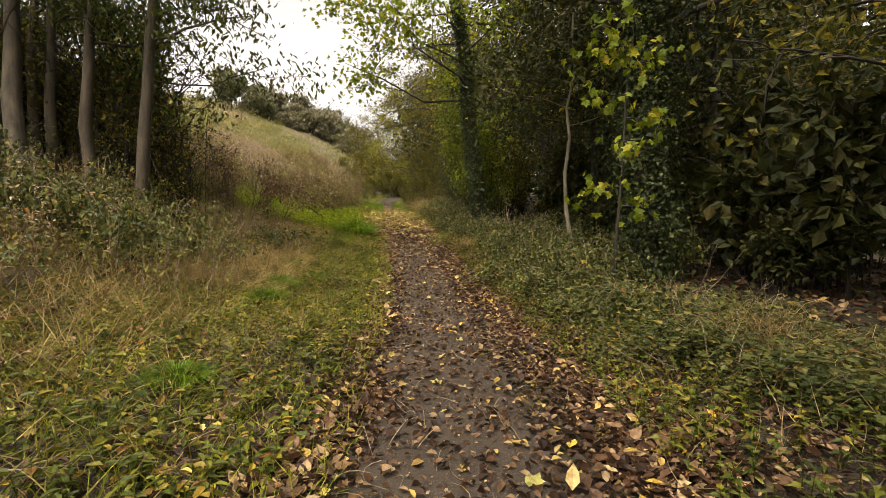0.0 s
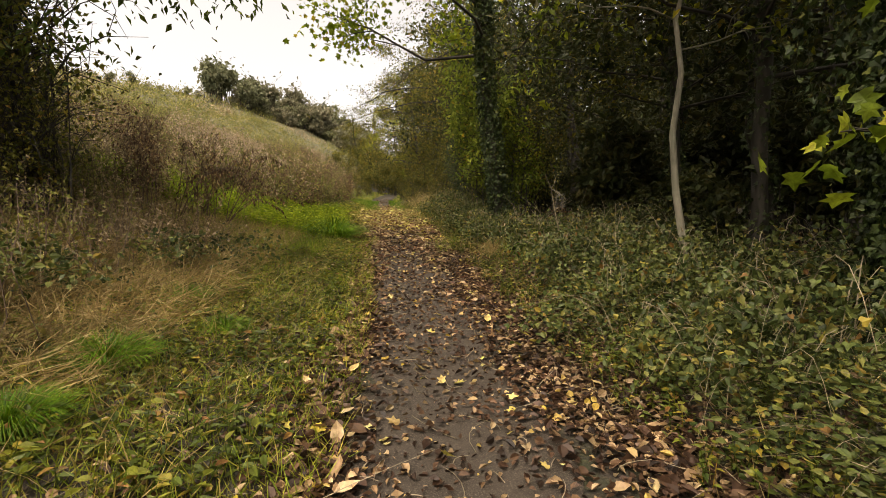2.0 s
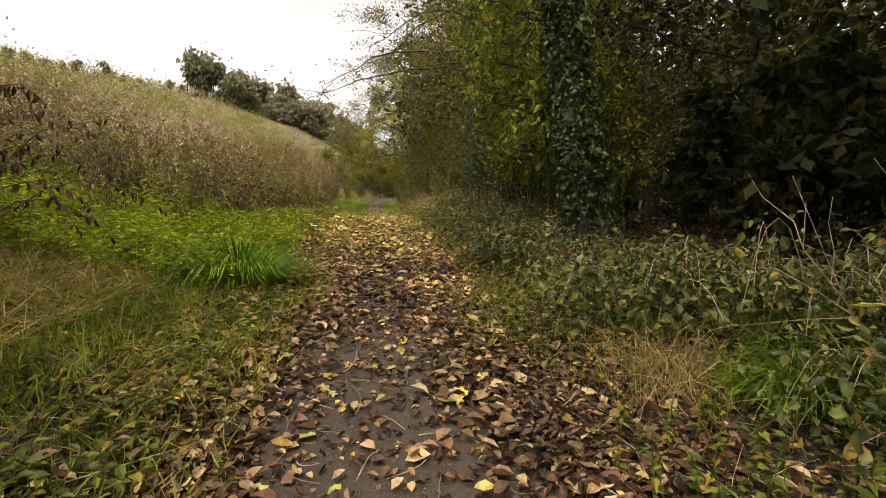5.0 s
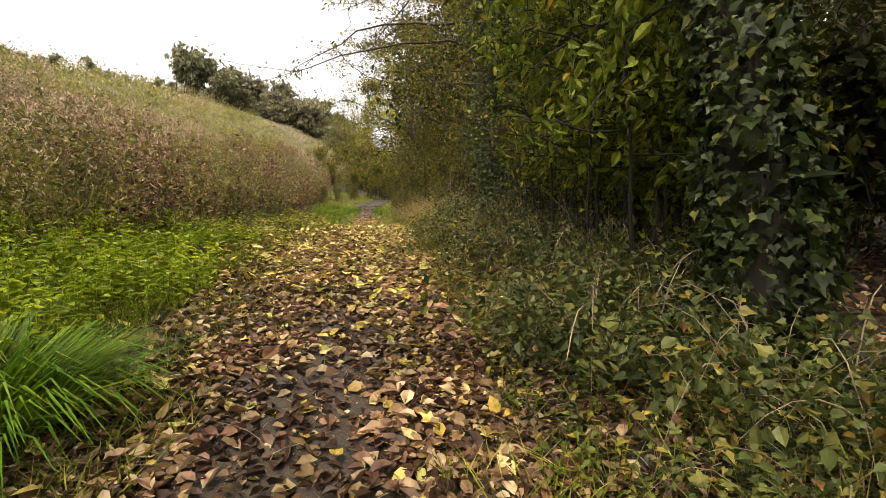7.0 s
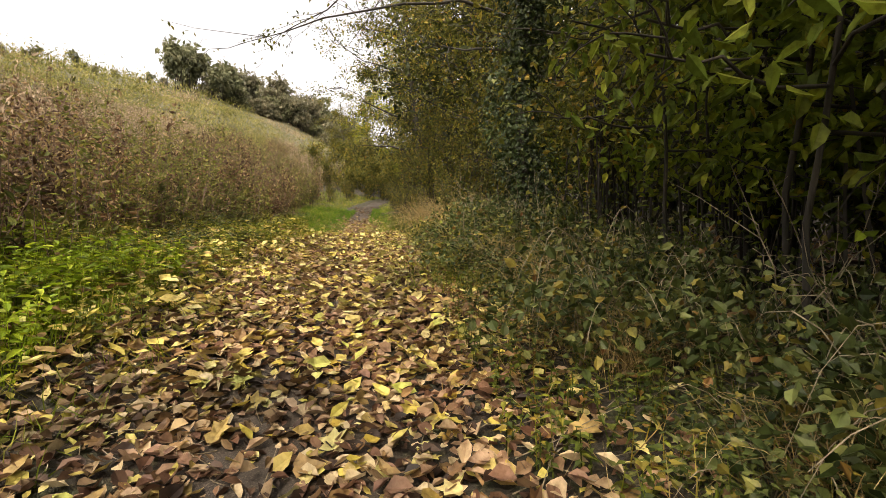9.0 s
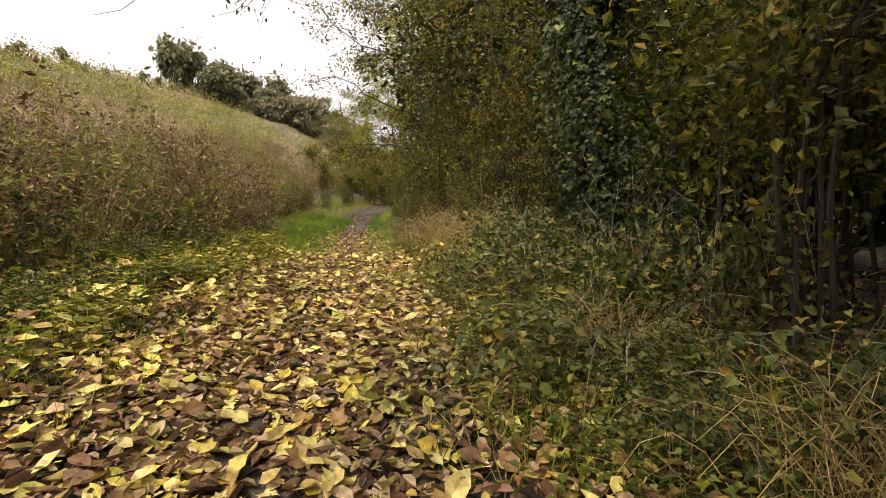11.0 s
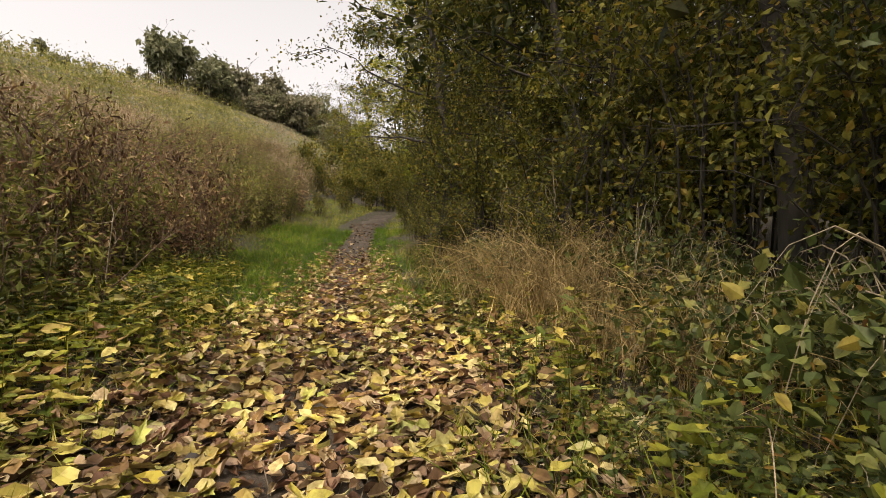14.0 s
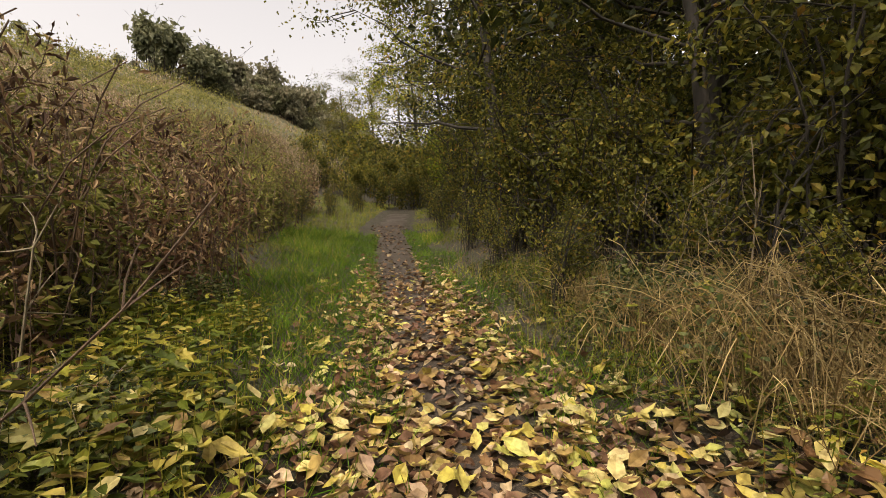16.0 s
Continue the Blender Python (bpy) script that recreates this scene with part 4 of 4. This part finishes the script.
straw = straw_clump(-1.15, 27.4, "clump of tall dry orange-brown grass", 330, 0.85, 0.5)
for x, y, s in ((-0.9, 26.6, 0.9), (-1.4, 28.4, 0.9), (-0.5, 27.8, 1.1), (-0.2, 25.6, 0.9), (0.75, 12.6, 0.6), (-1.6, 29.6, 0.8), (0.1, 24.0, 0.7), (0.3, 22.3, 0.6), (-0.1, 27.0, 1.1), (0.4, 28.6, 1.0), (2.6, 3.6, 0.7), (3.0, 2.6, 0.7), (-0.85, 27.7, 1.15), (-0.55, 28.3, 1.25), (-0.6, 26.9, 1.0)):
    again(straw, x, y, rng.uniform(0, 360), s)


for k in range(9):
    y = 17.0 + 1.1 * k + rng.uniform(-0.4, 0.4)
    again(straw, float(way_x(y)) + rng.uniform(1.6, 2.3), y, rng.uniform(0, 360), rng.uniform(0.55, 0.75))
for k in range(10):
    y = 1.5 + 1.1 * k + rng.uniform(-0.4, 0.4)
    again(straw, float(way_x(y)) - rng.uniform(2.4, 5.6), y, rng.uniform(0, 360), rng.uniform(0.6, 1.15), tall=0.75)


def sprigs(x, y, tall, leaf_len, per, shape=LEAF_POINTED):
    """Upright leafy herbs such as nettles: stems and tiers of paired leaves."""
    n = len(x)
    tall = tall * rng.uniform(0.6, 1.15, n)
    p0 = on_land(x, y)
    p1 = p0 + np.stack([rng.normal(size=n) * 0.12, rng.normal(size=n) * 0.12, np.ones(n)], -1) * tall[:, None]
    s = stems(p0, p1, np.zeros((n, 3)), 0.004, 0.002, 2, 3)
    k = np.repeat(np.arange(n), per)
    w = np.tile(np.linspace(0.25, 1.0, per), n)[:, None]
    az = np.tile(np.arange(per) * 2.2, n) + np.repeat(rng.uniform(0, 6.3, n), per)
    at = p0[k] + (p1 - p0)[k] * w
    along = np.stack([np.cos(az), np.sin(az), rng.normal(size=len(k)) * 0.25 - 0.1], -1)
    ln = leaf_len * rng.uniform(0.6, 1.25, len(k))
    return s, leaves(shape, at, along, np.tile([0, 0, 1.0], (len(k), 1)) + rng.normal(size=(len(k), 3)) * 0.3, ln, ln * 0.5)


x1, y1 = spread(2900, 14.8, 21.0, -7.4, -1.55)
x1 = np.where(x1 - way_x(y1) > -1.6 - 0.25 * np.sin(2 * y1), x1 - 0.5, x1)
x2, y2 = spread(2900, 19.0, 29.0, -4.4, -1.05)
keep = (y2 < 26) | (x2 - way_x(y2) > -2.2) | (rng.uniform(0, 1, len(x2)) < 0.3)
x2, y2 = x2[keep], y2[keep]
x2 = x2 - 0.25 - 0.3 * np.sin(1.7 * y2) * np.sin(0.9 * y2) - 0.25 * np.abs(rng.normal(size=len(x2)))
stuff("nettle_patch", list(sprigs(x1, y1, 0.48, 0.09, 8)), M_NETTLE, "bright green patch of nettles and herbs", "plants")
stuff("yellowing_herbs", list(sprigs(x2, y2, 0.3, 0.085, 6)), M_HERB_PALE, "low yellowing herbs among fallen leaves", "plants")
x1, y1 = spread(130, 21.5, 28.5, 1.25, 2.7)
x2, y2 = spread(240, 23.5, 28.0, -4.2, -1.3)
x3, y3 = spread(40, 8.0, 14.5, 1.9, 3.2)
stuff("tree_seedlings", list(sprigs(x1, y1, 0.42, 0.12, 7, LEAF_LOBED)) + list(sprigs(x2, y2, 0.34, 0.12, 6, LEAF_LOBED)) + list(sprigs(x3, y3, 0.5, 0.11, 7, LEAF_LOBED)), M_HERB_PALE, "tree seedlings with large yellow-green lobed leaves", "plants")
x1, y1 = spread(5200, 0.6, 15, -4.6, -0.9)
x3, y3 = spread(4800, 0.8, 32, 1.05, 2.7)
stuff("low_herbs", list(sprigs(x1, y1, 0.13, 0.075, 5)) + list(sprigs(x3, y3, 0.2, 0.055, 7, LEAF_IVY)), M_HERB, "low green herbs and bramble seedlings", "plants")


def weeds(clumps, each, y0, y1, d0, d1, tall, per, leafy=1.0):
    """Tall dead willowherb and dock in clumps: stiff stems, withered leaves, feathery tops."""
    cx, cy = spread(clumps, y0, y1, d0, d1)
    k = np.repeat(np.arange(clumps), each)
    n = len(k)
    x, y = cx[k] + rng.normal(size=n) * 0.24, cy[k] + rng.normal(size=n) * 0.24
    tall = tall * rng.uniform(0.5, 1.25, clumps)[k] * rng.uniform(0.6, 1.1, n)
    p0 = on_land(x, y, -0.02)
    p1 = p0 + np.stack([rng.normal(size=n) * 0.2, rng.normal(size=n) * 0.2, np.ones(n)], -1) * tall[:, None]
    bend = rng.normal(size=(n, 3)) * 0.07
    s = stems(p0, p1, bend, 0.006, 0.0025, 3, 3)
    green_stem = (0.42 * np.sin(0.9 * cx + 0.75 * cy) + 0.3 * np.sin(0.37 * cy - 1.3 * cx) + 0.6 + rng.normal(size=clumps) * 0.25)[k] > 0.42
    k = np.repeat(np.arange(n), per)
    w = 1 - 0.85 * rng.uniform(0, 1, (len(k), 1)) ** 1.5
    at = p0[k] + (p1 - p0)[k] * w + bend[k] * 4 * w * (1 - w) + rng.normal(size=(len(k), 3)) * 0.025
    az = rng.uniform(0, 6.28, len(k))
    along = np.stack([np.cos(az), np.sin(az), rng.normal(size=len(k)) * 0.7 - 0.2], -1)
    ln = leafy * rng.uniform(0.03, 0.10, len(k)) * (1.3 - 0.6 * w[:, 0])
    green = green_stem[k]
    lv = [leaves(LEAF_SMALL, at[g], along[g], scatter_dirs(int(g.sum())), ln[g], ln[g] * 0.4) for g in (~green, green)]
    return s, lv[0], lv[1], p1


a = weeds(360, 8, 18.5, 42, -6.2, -2.9, 1.75, 34, 1.45)
b = weeds(170, 7, 8.5, 19.5, -11.0, -5.4, 1.25, 26, 1.2)
c = weeds(900, 7, 19, 62, -14, -5.2, 1.5, 18, 1.3)
e = weeds(80, 7, 25.6, 31.5, -4.4, -2.5, 1.15, 30, 1.5)
d = weeds(150, 7, 5.5, 12.5, -7.0, -3.2, 0.95, 16)
stuff("tall_weed_stems", [q[0] for q in (a, b, c, d, e)], M_WEED_STEM, "stiff reddish-brown stems of dead weeds", "weeds")
stuff("dry_bank_weeds", [b[1], d[1]], M_PALE, "tan dried-out weeds standing on the bank", "weeds")
stuff("tall_weeds", [q[1] for q in (a, c, e)], M_WEED, "tall withered brown willowherb and dock", "weeds")
stuff("green_weeds", [q[2] for q in (a, b, c, d, e)], M_WEED_GREEN, "tall grey-green weeds along the hillside", "weeds")
top = np.concatenate([c[3], a[3][::3]])
band = np.sin(0.55 * top[:, 0] + 0.24 * top[:, 1] + 1.0) + 0.6 * np.sin(0.31 * top[:, 1] - 0.4 * top[:, 0])
top = top[band > 0.35]
n = len(top) * 11
at = np.repeat(top, 11, 0) + rng.normal(size=(n, 3)) * np.array([0.06, 0.06, 0.13])
stuff("seed_heads", [leaves(LEAF_SMALL, at, scatter_dirs(n, 1.2), scatter_dirs(n), 0.09, 0.03)], M_PLUME, "pale fluffy seed heads on weeds", "weeds")

DOCK = thicket(-5.6, 14.3, "tall dead dock plant with shrivelled brown leaves", 2.3, 12, 0.95, M_WEED_STEM, M_WEED, 800, 0.095, "dead docks on the bank", name="dead_dock", low=0.2, r=0.008, slim=0.3, droop=1.3)
for x, y, s in ((-6.5, 13.6, 0.95), (-7.2, 14.8, 1.05), (-5.7, 17.2, 0.75), (-6.1, 28.2, 1.05), (-6.3, 27.2, 1.1), (-5.6, 29.6, 0.95)):
    again(DOCK, x, y, rng.uniform(0, 360), s)


def arching_dock(x, y, turn, long):
    """A dead dock blown over: long arching stems with dark shrivelled leaves that hang down in rows."""
    t = thing("dead_dock", x, y, "dead dock with arching stems and dark hanging withered leaves", "plant", "blown-over docks", turn=turn)
    hang = []
    for k in range(7):
        az = rng.normal() * 0.55
        reach = long * rng.uniform(0.6, 1.1)
        p1 = np.array([math.cos(az) * reach, math.sin(az) * reach, rng.uniform(0.15, 0.8) * long])
        u = np.linspace(0, 1, 8)[:, None]
        line = p1 * u + np.array([0, 0, rng.uniform(0.3, 0.6) * long]) * 4 * u * (1 - u) + rng.normal(size=(8, 3)) * 0.015
        part("stem", [tube(line, np.linspace(0.009, 0.003, 8), 4)], M_WEED_STEM, t)
        w = rng.uniform(2.0, 7, 34)
        j = np.minimum(w.astype(int), 6)
        hang.append(line[j] + (line[j + 1] - line[j]) * (w - j)[:, None])
    at = np.concatenate(hang)
    n = len(at)
    ln = rng.uniform(0.035, 0.1, n)
    part("foliage", [leaves(LEAF_CURLED, at, rng.normal(size=(n, 3)) * 0.35 + (0, 0, -1.0), scatter_dirs(n), ln, ln * 0.34)], M_WEED, t, "dark brown shrivelled leaves")
    return t


for x, y, turn, long in ((-5.0, 14.1, 5, 1.7), (-5.6, 13.3, -8, 1.6), (-5.9, 14.8, 10, 1.8)):
    arching_dock(x, y, turn, long)


def bare_canes(x, y, tall, n=6):
    """Leafless forked stems standing out of the brambles."""
    t = thing("bare_canes", x, y, "leafless pale forked stems standing among brambles", "twigs", "bare canes in the verge")
    for k in range(n):
        p0 = np.array([*rng.normal(size=2) * 0.22, -0.02])
        p1 = p0 + np.array([*rng.normal(size=2) * 0.34, 1.0]) * tall * rng.uniform(0.55, 1.1)
        line = wander(p0, p1, 7, 0.16)
        cane = part("cane", [tube(line, np.linspace(0.0048, 0.002, 7), 4)], M_TWIG, t)
        for q in range(3):
            j = int(rng.integers(3, 6))
            e = line[j] + (unit(line[j] - line[j - 1]) + rng.normal(size=3) * 0.6) * tall * rng.uniform(0.15, 0.35)
            part("twig", [tube(wander(line[j], e, 4, 0.05), np.linspace(0.003, 0.0015, 4), 3)], M_TWIG, cane)
    return t


for x, y, tall in ((0.55, 23.1, 1.15), (0.9, 23.6, 1.2), (0.35, 27.2, 1.0), (0.9, 27.7, 1.1), (-0.15, 26.5, 0.8), (-0.6, 29.2, 1.1), (0.5, 25.0, 0.9), (1.2, 18.4, 1.1), (1.6, 12.0, 1.2), (2.2, 11.6, 1.0), (2.6, 4.3, 0.7), (1.9, 3.1, 0.5)):
    bare_canes(x, y, tall)

# The hillside: pale and sage grass in drifts, coarser with distance.
pale, sage = [], []
for n, a0, a1, y0, y1, tall, wide in ((16000, 5.5, 13, 8, 40, 0.7, 0.014), (26000, 11, 28, 2, 70, 0.7, 0.026), (30000, 25, 70, 5, 140, 0.6, 0.055), (15000, 5, 27, 45, 125, 0.8, 0.06)):
    y = rng.uniform(y0, y1, n)
    a_ = rng.uniform(a0, a1, n)
    x = way_x(y) - a_
    drift = np.sin(0.42 * x + 0.2 * y + 1.0) + 0.8 * np.sin(0.17 * y - 0.23 * x) + 0.5 * rng.normal(size=n) + np.where(a_ > 13, -1.0, 0.2)
    pale.append(blades(x[drift > 0], y[drift > 0], 0.6 * tall, wide, 0.9))
    sage.append(blades(x[drift <= 0], y[drift <= 0], 0.6 * tall, wide, 0.9))


def scrub(n, a0, a1, y0, y1, wide, tall, each, leaf):
    """Soft mounds of herbs and dead flower heads that overlap up the hill."""
    y = rng.uniform(y0, y1, n)
    x = way_x(y) - rng.uniform(a0, a1, n)
    drift = np.sin(0.42 * x + 0.2 * y + 1.0) + 0.8 * np.sin(0.17 * y - 0.23 * x) + 0.6 * rng.normal(size=n) - np.where(way_x(y) - x > 13, 0.9, 0.0)
    size = np.exp(rng.normal(size=n) * 0.35)
    k = np.repeat(np.arange(n), each)
    off = rng.normal(size=(n * each, 3)) * np.array([wide, wide, 0.0]) * size[k][:, None]
    up = tall * size[k] * rng.uniform(0.1, 1.0, n * each) ** 0.6 * np.exp(-0.5 * (off[:, 0] ** 2 + off[:, 1] ** 2) / (wide * size[k]) ** 2)
    px, py = x[k] + off[:, 0], y[k] + off[:, 1]
    at = on_land(px, py) + np.stack([0 * up, 0 * up, up], -1)
    ln = leaf * rng.uniform(0.5, 1.3, n * each)
    hue = (drift > 0.35)[k]
    return at, ln, hue


for n, a0, a1, y0, y1, wide, tall, each, leaf in ((900, 5.5, 14, 10, 55, 0.35, 1.1, 26, 0.11), (1100, 12, 30, 5, 75, 0.55, 1.1, 26, 0.19), (1300, 26, 62, 5, 120, 0.9, 1.6, 22, 0.34)):
    at, ln, hue = scrub(n, a0, a1, y0, y1, wide, tall, each, leaf)
    for to, g in ((pale, hue), (sage, ~hue)):
        m = int(g.sum())
        to.append(leaves(LEAF_SMALL, at[g], scatter_dirs(m, 1.0), scatter_dirs(m, 0.4), ln[g], ln[g] * 0.4))
stuff("hill_grass_pale", pale, M_PALE, "pale dry grass in drifts on the hillside", "grass")
stuff("hill_grass_sage", sage, M_SAGE, "grey-green rough grass on the hillside", "grass")

# Bushes and trees along the top of the hill.
HILL = [thicket(*(((-34.0, 84.0), (-29.0, 92.0))[k]), ("round dark green hilltop bush", "grey-green hilltop willow")[k] + " on the skyline", (6.0, 7.0)[k], 10, (2.6, 2.4)[k], M_BARK_DARK, (M_LEAF_HILL_HAZED, M_LEAF_HILL_GREY)[k], 800, (0.6, 0.6)[k], "bushes on the hilltop", low=0.02, r=0.05, far_off=True) for k in range(2)]
for k in range(72):
    u = k / 71
    x, y = -40 + 24 * u + rng.uniform(-3, 4), 88 + 14 * u + rng.uniform(-8, 9)
    again(HILL[int(rng.integers(0, 2))], x, y, rng.uniform(0, 360), rng.choice((0.45, 0.65, 0.9, 1.2)) * rng.uniform(0.9, 1.15), sink=0.6, tall=rng.uniform(0.8, 1.25))
for k in range(12):
    x, y = rng.uniform(-30, -12), rng.uniform(84, 112)
    again(HILL[1], x, y, rng.uniform(0, 360), rng.uniform(0.8, 1.3), sink=0.3)
for k in range(46):
    y = 18 + 1.5 * k + rng.uniform(-1, 1)
    again(HILL[k % 2], float(way_x(y)) - rng.uniform(38, 54), y, rng.uniform(0, 360), rng.uniform(0.18, 0.42), sink=0.2)

# ---- leaf litter ----


def litter(x, y, size, lift, tilt, shape):
    n = len(x)
    az = rng.uniform(0, 2 * np.pi, n)
    along = np.stack([np.cos(az), np.sin(az), rng.normal(size=n) * tilt * 0.6], -1)
    face = np.stack([rng.normal(size=n) * tilt, rng.normal(size=n) * tilt, np.ones(n)], -1)
    ln = size * np.clip(np.exp(rng.normal(size=n) * 0.3), 0.5, 1.55)
    return leaves(shape, on_land(x, y, lift) + np.array([0, 0, 1]) * rng.uniform(0, 0.02, (n, 1)), along, face, ln, ln * rng.uniform(0.45, 0.85, n))


def edge_spread(n, y0, y1):
    """Drifts of leaves along both edges of the path, wider on the wood's side."""
    y = rng.uniform(y0, y1, n)
    side = rng.uniform(0, 1, n) < 0.42
    off = np.where(side, -np.abs(0.8 + rng.normal(size=n) * 0.14), np.abs(1.0 + rng.normal(size=n) * 0.24))
    return way_x(y) + off + 0.08 * np.sin(2.3 * y), y


x1, y1 = edge_spread(25000, 0.6, 17)
x8, y8 = edge_spread(3500, 0.6, 17)
x2, y2 = spread(1500, 0.6, 14, -0.62, 0.62)
x3, y3 = spread(15000, 0.6, 16, -4.2, 1.9)
x4, y4 = spread(7000, 14, 27.5, -1.6, 1.5)
x5, y5 = spread(800, 27, 40, -0.55, 0.55)
x6, y6 = spread(13000, 0.6, 16, 0.85, 2.5)
x9, y9 = spread(12000, 0.6, 24, 2.4, 10)
x7, y7 = spread(3500, 0.6, 24, -0.6, 0.6)
stuff("leaf_crumbs", [litter(x7, y7, 0.022, 0.026, 0.5, LEAF_SMALL)], M_FALL_BROWN, "small crumbs of dead leaf on the tarmac", "leaves")
stuff("brown_leaf_litter", [litter(x1, y1, 0.052, 0.02, 0.6, LEAF_CURLED), litter(x8, y8, 0.085, 0.035, 0.5, LEAF_OVAL), litter(x2, y2, 0.042, 0.024, 0.5, LEAF_CURLED), litter(x3, y3, 0.05, 0.03, 0.55, LEAF_CURLED), litter(x4, y4, 0.075, 0.022, 0.4, LEAF_CURLED), litter(x5, y5, 0.07, 0.024, 0.4, LEAF_POINTED), litter(x6, y6, 0.045, 0.03, 0.6, LEAF_CURLED), litter(x9, y9, 0.1, 0.03, 0.6, LEAF_CURLED)],
      M_FALL_BROWN, "brown curled fallen leaves along the path", "leaves")
y1 = rng.triangular(13.5, 23.0, 32.5, 12000)
x1 = way_x(y1) + rng.normal(size=12000) * np.interp(y1, (26.0, 29.0), (1.05, 0.5))
near = np.clip((18.5 - y1) / 4, 0, 1)
gone = (np.abs(x1 - way_x(y1) + 0.05) < 0.24 + 0.08 * np.sin(2.7 * y1) + 0.3 * near) & (rng.uniform(0, 1, len(x1)) < 0.68 + 0.25 * near)
x1, y1 = x1[~gone], y1[~gone]
x2, y2 = spread(480, 0.6, 14, -2.8, 1.4)
x3, y3 = spread(4200, 18.5, 27.5, -3.9, 1.9)
y4 = rng.triangular(9.5, 21.0, 34.0, 13000)
x4 = way_x(y4) + rng.normal(size=13000) * np.interp(y4, (26.0, 29.0), (0.85, 0.4))
keep = (np.abs(x4 - way_x(y4)) > 0.3) | (rng.uniform(0, 1, 13000) < np.interp(y4, (15, 19), (0.1, 0.4)))
stuff("pale_leaf_litter", [litter(x4[keep], y4[keep], 0.08, 0.026, 0.4, LEAF_CURLED)], M_FALL_PALE, "pale pinkish-brown fallen leaves on the path", "leaves")
stuff("yellow_leaf_litter", [litter(x1[::3], y1[::3], 0.07, 0.032, 0.5, LEAF_OVAL), litter(x1[1::3], y1[1::3], 0.1, 0.036, 0.55, LEAF_OVAL), litter(x1[2::6], y1[2::6], 0.11, 0.045, 0.5, LEAF_LOBED), litter(x2, y2, 0.085, 0.03, 0.45, LEAF_LOBED), litter(x3[::2], y3[::2], 0.09, 0.09, 0.5, LEAF_OVAL), litter(x3[1::2], y3[1::2], 0.11, np.where(x3[1::2] - way_x(y3[1::2]) < -1.25, 0.2, 0.05), 0.5, LEAF_OVAL)], M_FALL_YELLOW, "yellow fallen leaves carpeting the path", "leaves")

def ground_twigs(n, y0, y1, d0, d1, long):
    x, y = spread(n, y0, y1, d0, d1)
    az, ln = rng.uniform(0, 6.28, n), long * np.exp(rng.normal(size=n) * 0.45)
    p0 = on_land(x, y, 0.03)
    xe, ye = x + np.cos(az) * ln, y + np.sin(az) * ln
    p1 = on_land(xe, ye, 0.03) + np.array([0, 0, 1]) * np.abs(rng.normal(size=(n, 1))) * 0.05
    return stems(p0, p1, rng.normal(size=(n, 3)) * np.array([0.03, 0.03, 0.012]), 0.0035, 0.0015, 4, 3)


stuff("fallen_twigs", [ground_twigs(1000, 0.8, 27, -1.4, 1.6, 0.16), ground_twigs(800, 0.8, 30, 0.9, 3.0, 0.32), ground_twigs(350, 0.8, 14, -4, -0.9, 0.25)], M_TWIG, "thin pale twigs lying among leaves", "twigs")

# Dead sticks and bare canes.
def dry_sticks(pts, label, mat=M_TWIG):
    t = thing("dead_branch", pts[0][0], pts[0][1], label, "branch", z=0.0)
    o = np.array([pts[0][0], pts[0][1], 0.0])
    line = np.array(pts, float) - o
    line[:, 2] += land(np.array(pts)[:, 0], np.array(pts)[:, 1])
    part("stem", [tube(line, np.linspace(0.009, 0.004, len(pts)), 5)], mat, t)
    k = rng.integers(1, len(pts) - 1, 5)
    s = line[k]
    rest("twiggery", [stems(s, s + scatter_dirs(5, 0.6) * 0.35, rng.normal(size=(5, 3)) * 0.03, 0.006, 0.002, 3, 4)], mat, t)


dry_sticks([(1.75, 11.7, 0.3), (1.65, 11.75, 0.8), (1.6, 11.8, 1.15), (1.5, 11.8, 1.4)], "bare pale forked dead stick among brambles")
dry_sticks([(-5.15, 26.45, -0.02), (-4.7, 26.53, 0.42), (-4.35, 26.55, 0.82), (-4.0, 26.56, 1.3)], "long dark dead stem leaning over the verge", M_WEED_STEM)
dry_sticks([(-5.45, 27.3, 0.0), (-5.4, 27.32, 0.5), (-5.36, 27.33, 0.85), (-5.25, 27.36, 1.1)], "bare pale dead stem crooked at the top")
dry_sticks([(-0.35, 29.0, 0.2), (-0.3, 29.0, 0.9), (-0.33, 29.05, 1.6)], "upright bare pale dead stem")

# The large single leaves that lie on top on the path.
FALLEN = []
for k in range(5):
    one = leaves(LEAF_LOBED if k % 2 else LEAF_OVAL, np.zeros((1, 3)), np.array([[1.0, 0, 0.05]]), np.array([[0.1 * (k - 2), 0.1, 1.0]]), 0.095 + 0.01 * k, 0.07 + 0.01 * (k % 3))
    FALLEN.append(mesh_of("leaf", [one], M_FALL_YELLOW_ONE))
y = np.r_[rng.triangular(14.0, 21.0, 28.5, 250), rng.uniform(1.2, 14, 35)]
x = way_x(y) + np.r_[rng.normal(size=250) * 0.8, rng.uniform(-1.3, 1.1, 35)]
for k in range(len(y)):
    ob = new("leaf", FALLEN[k % 5])
    ob.parent = path
    ob.matrix_basis = pose(float(x[k]), float(y[k]), float(land(x[k], y[k])) + 0.055, rng.normal() * 12, rng.normal() * 12, rng.uniform(0, 360))
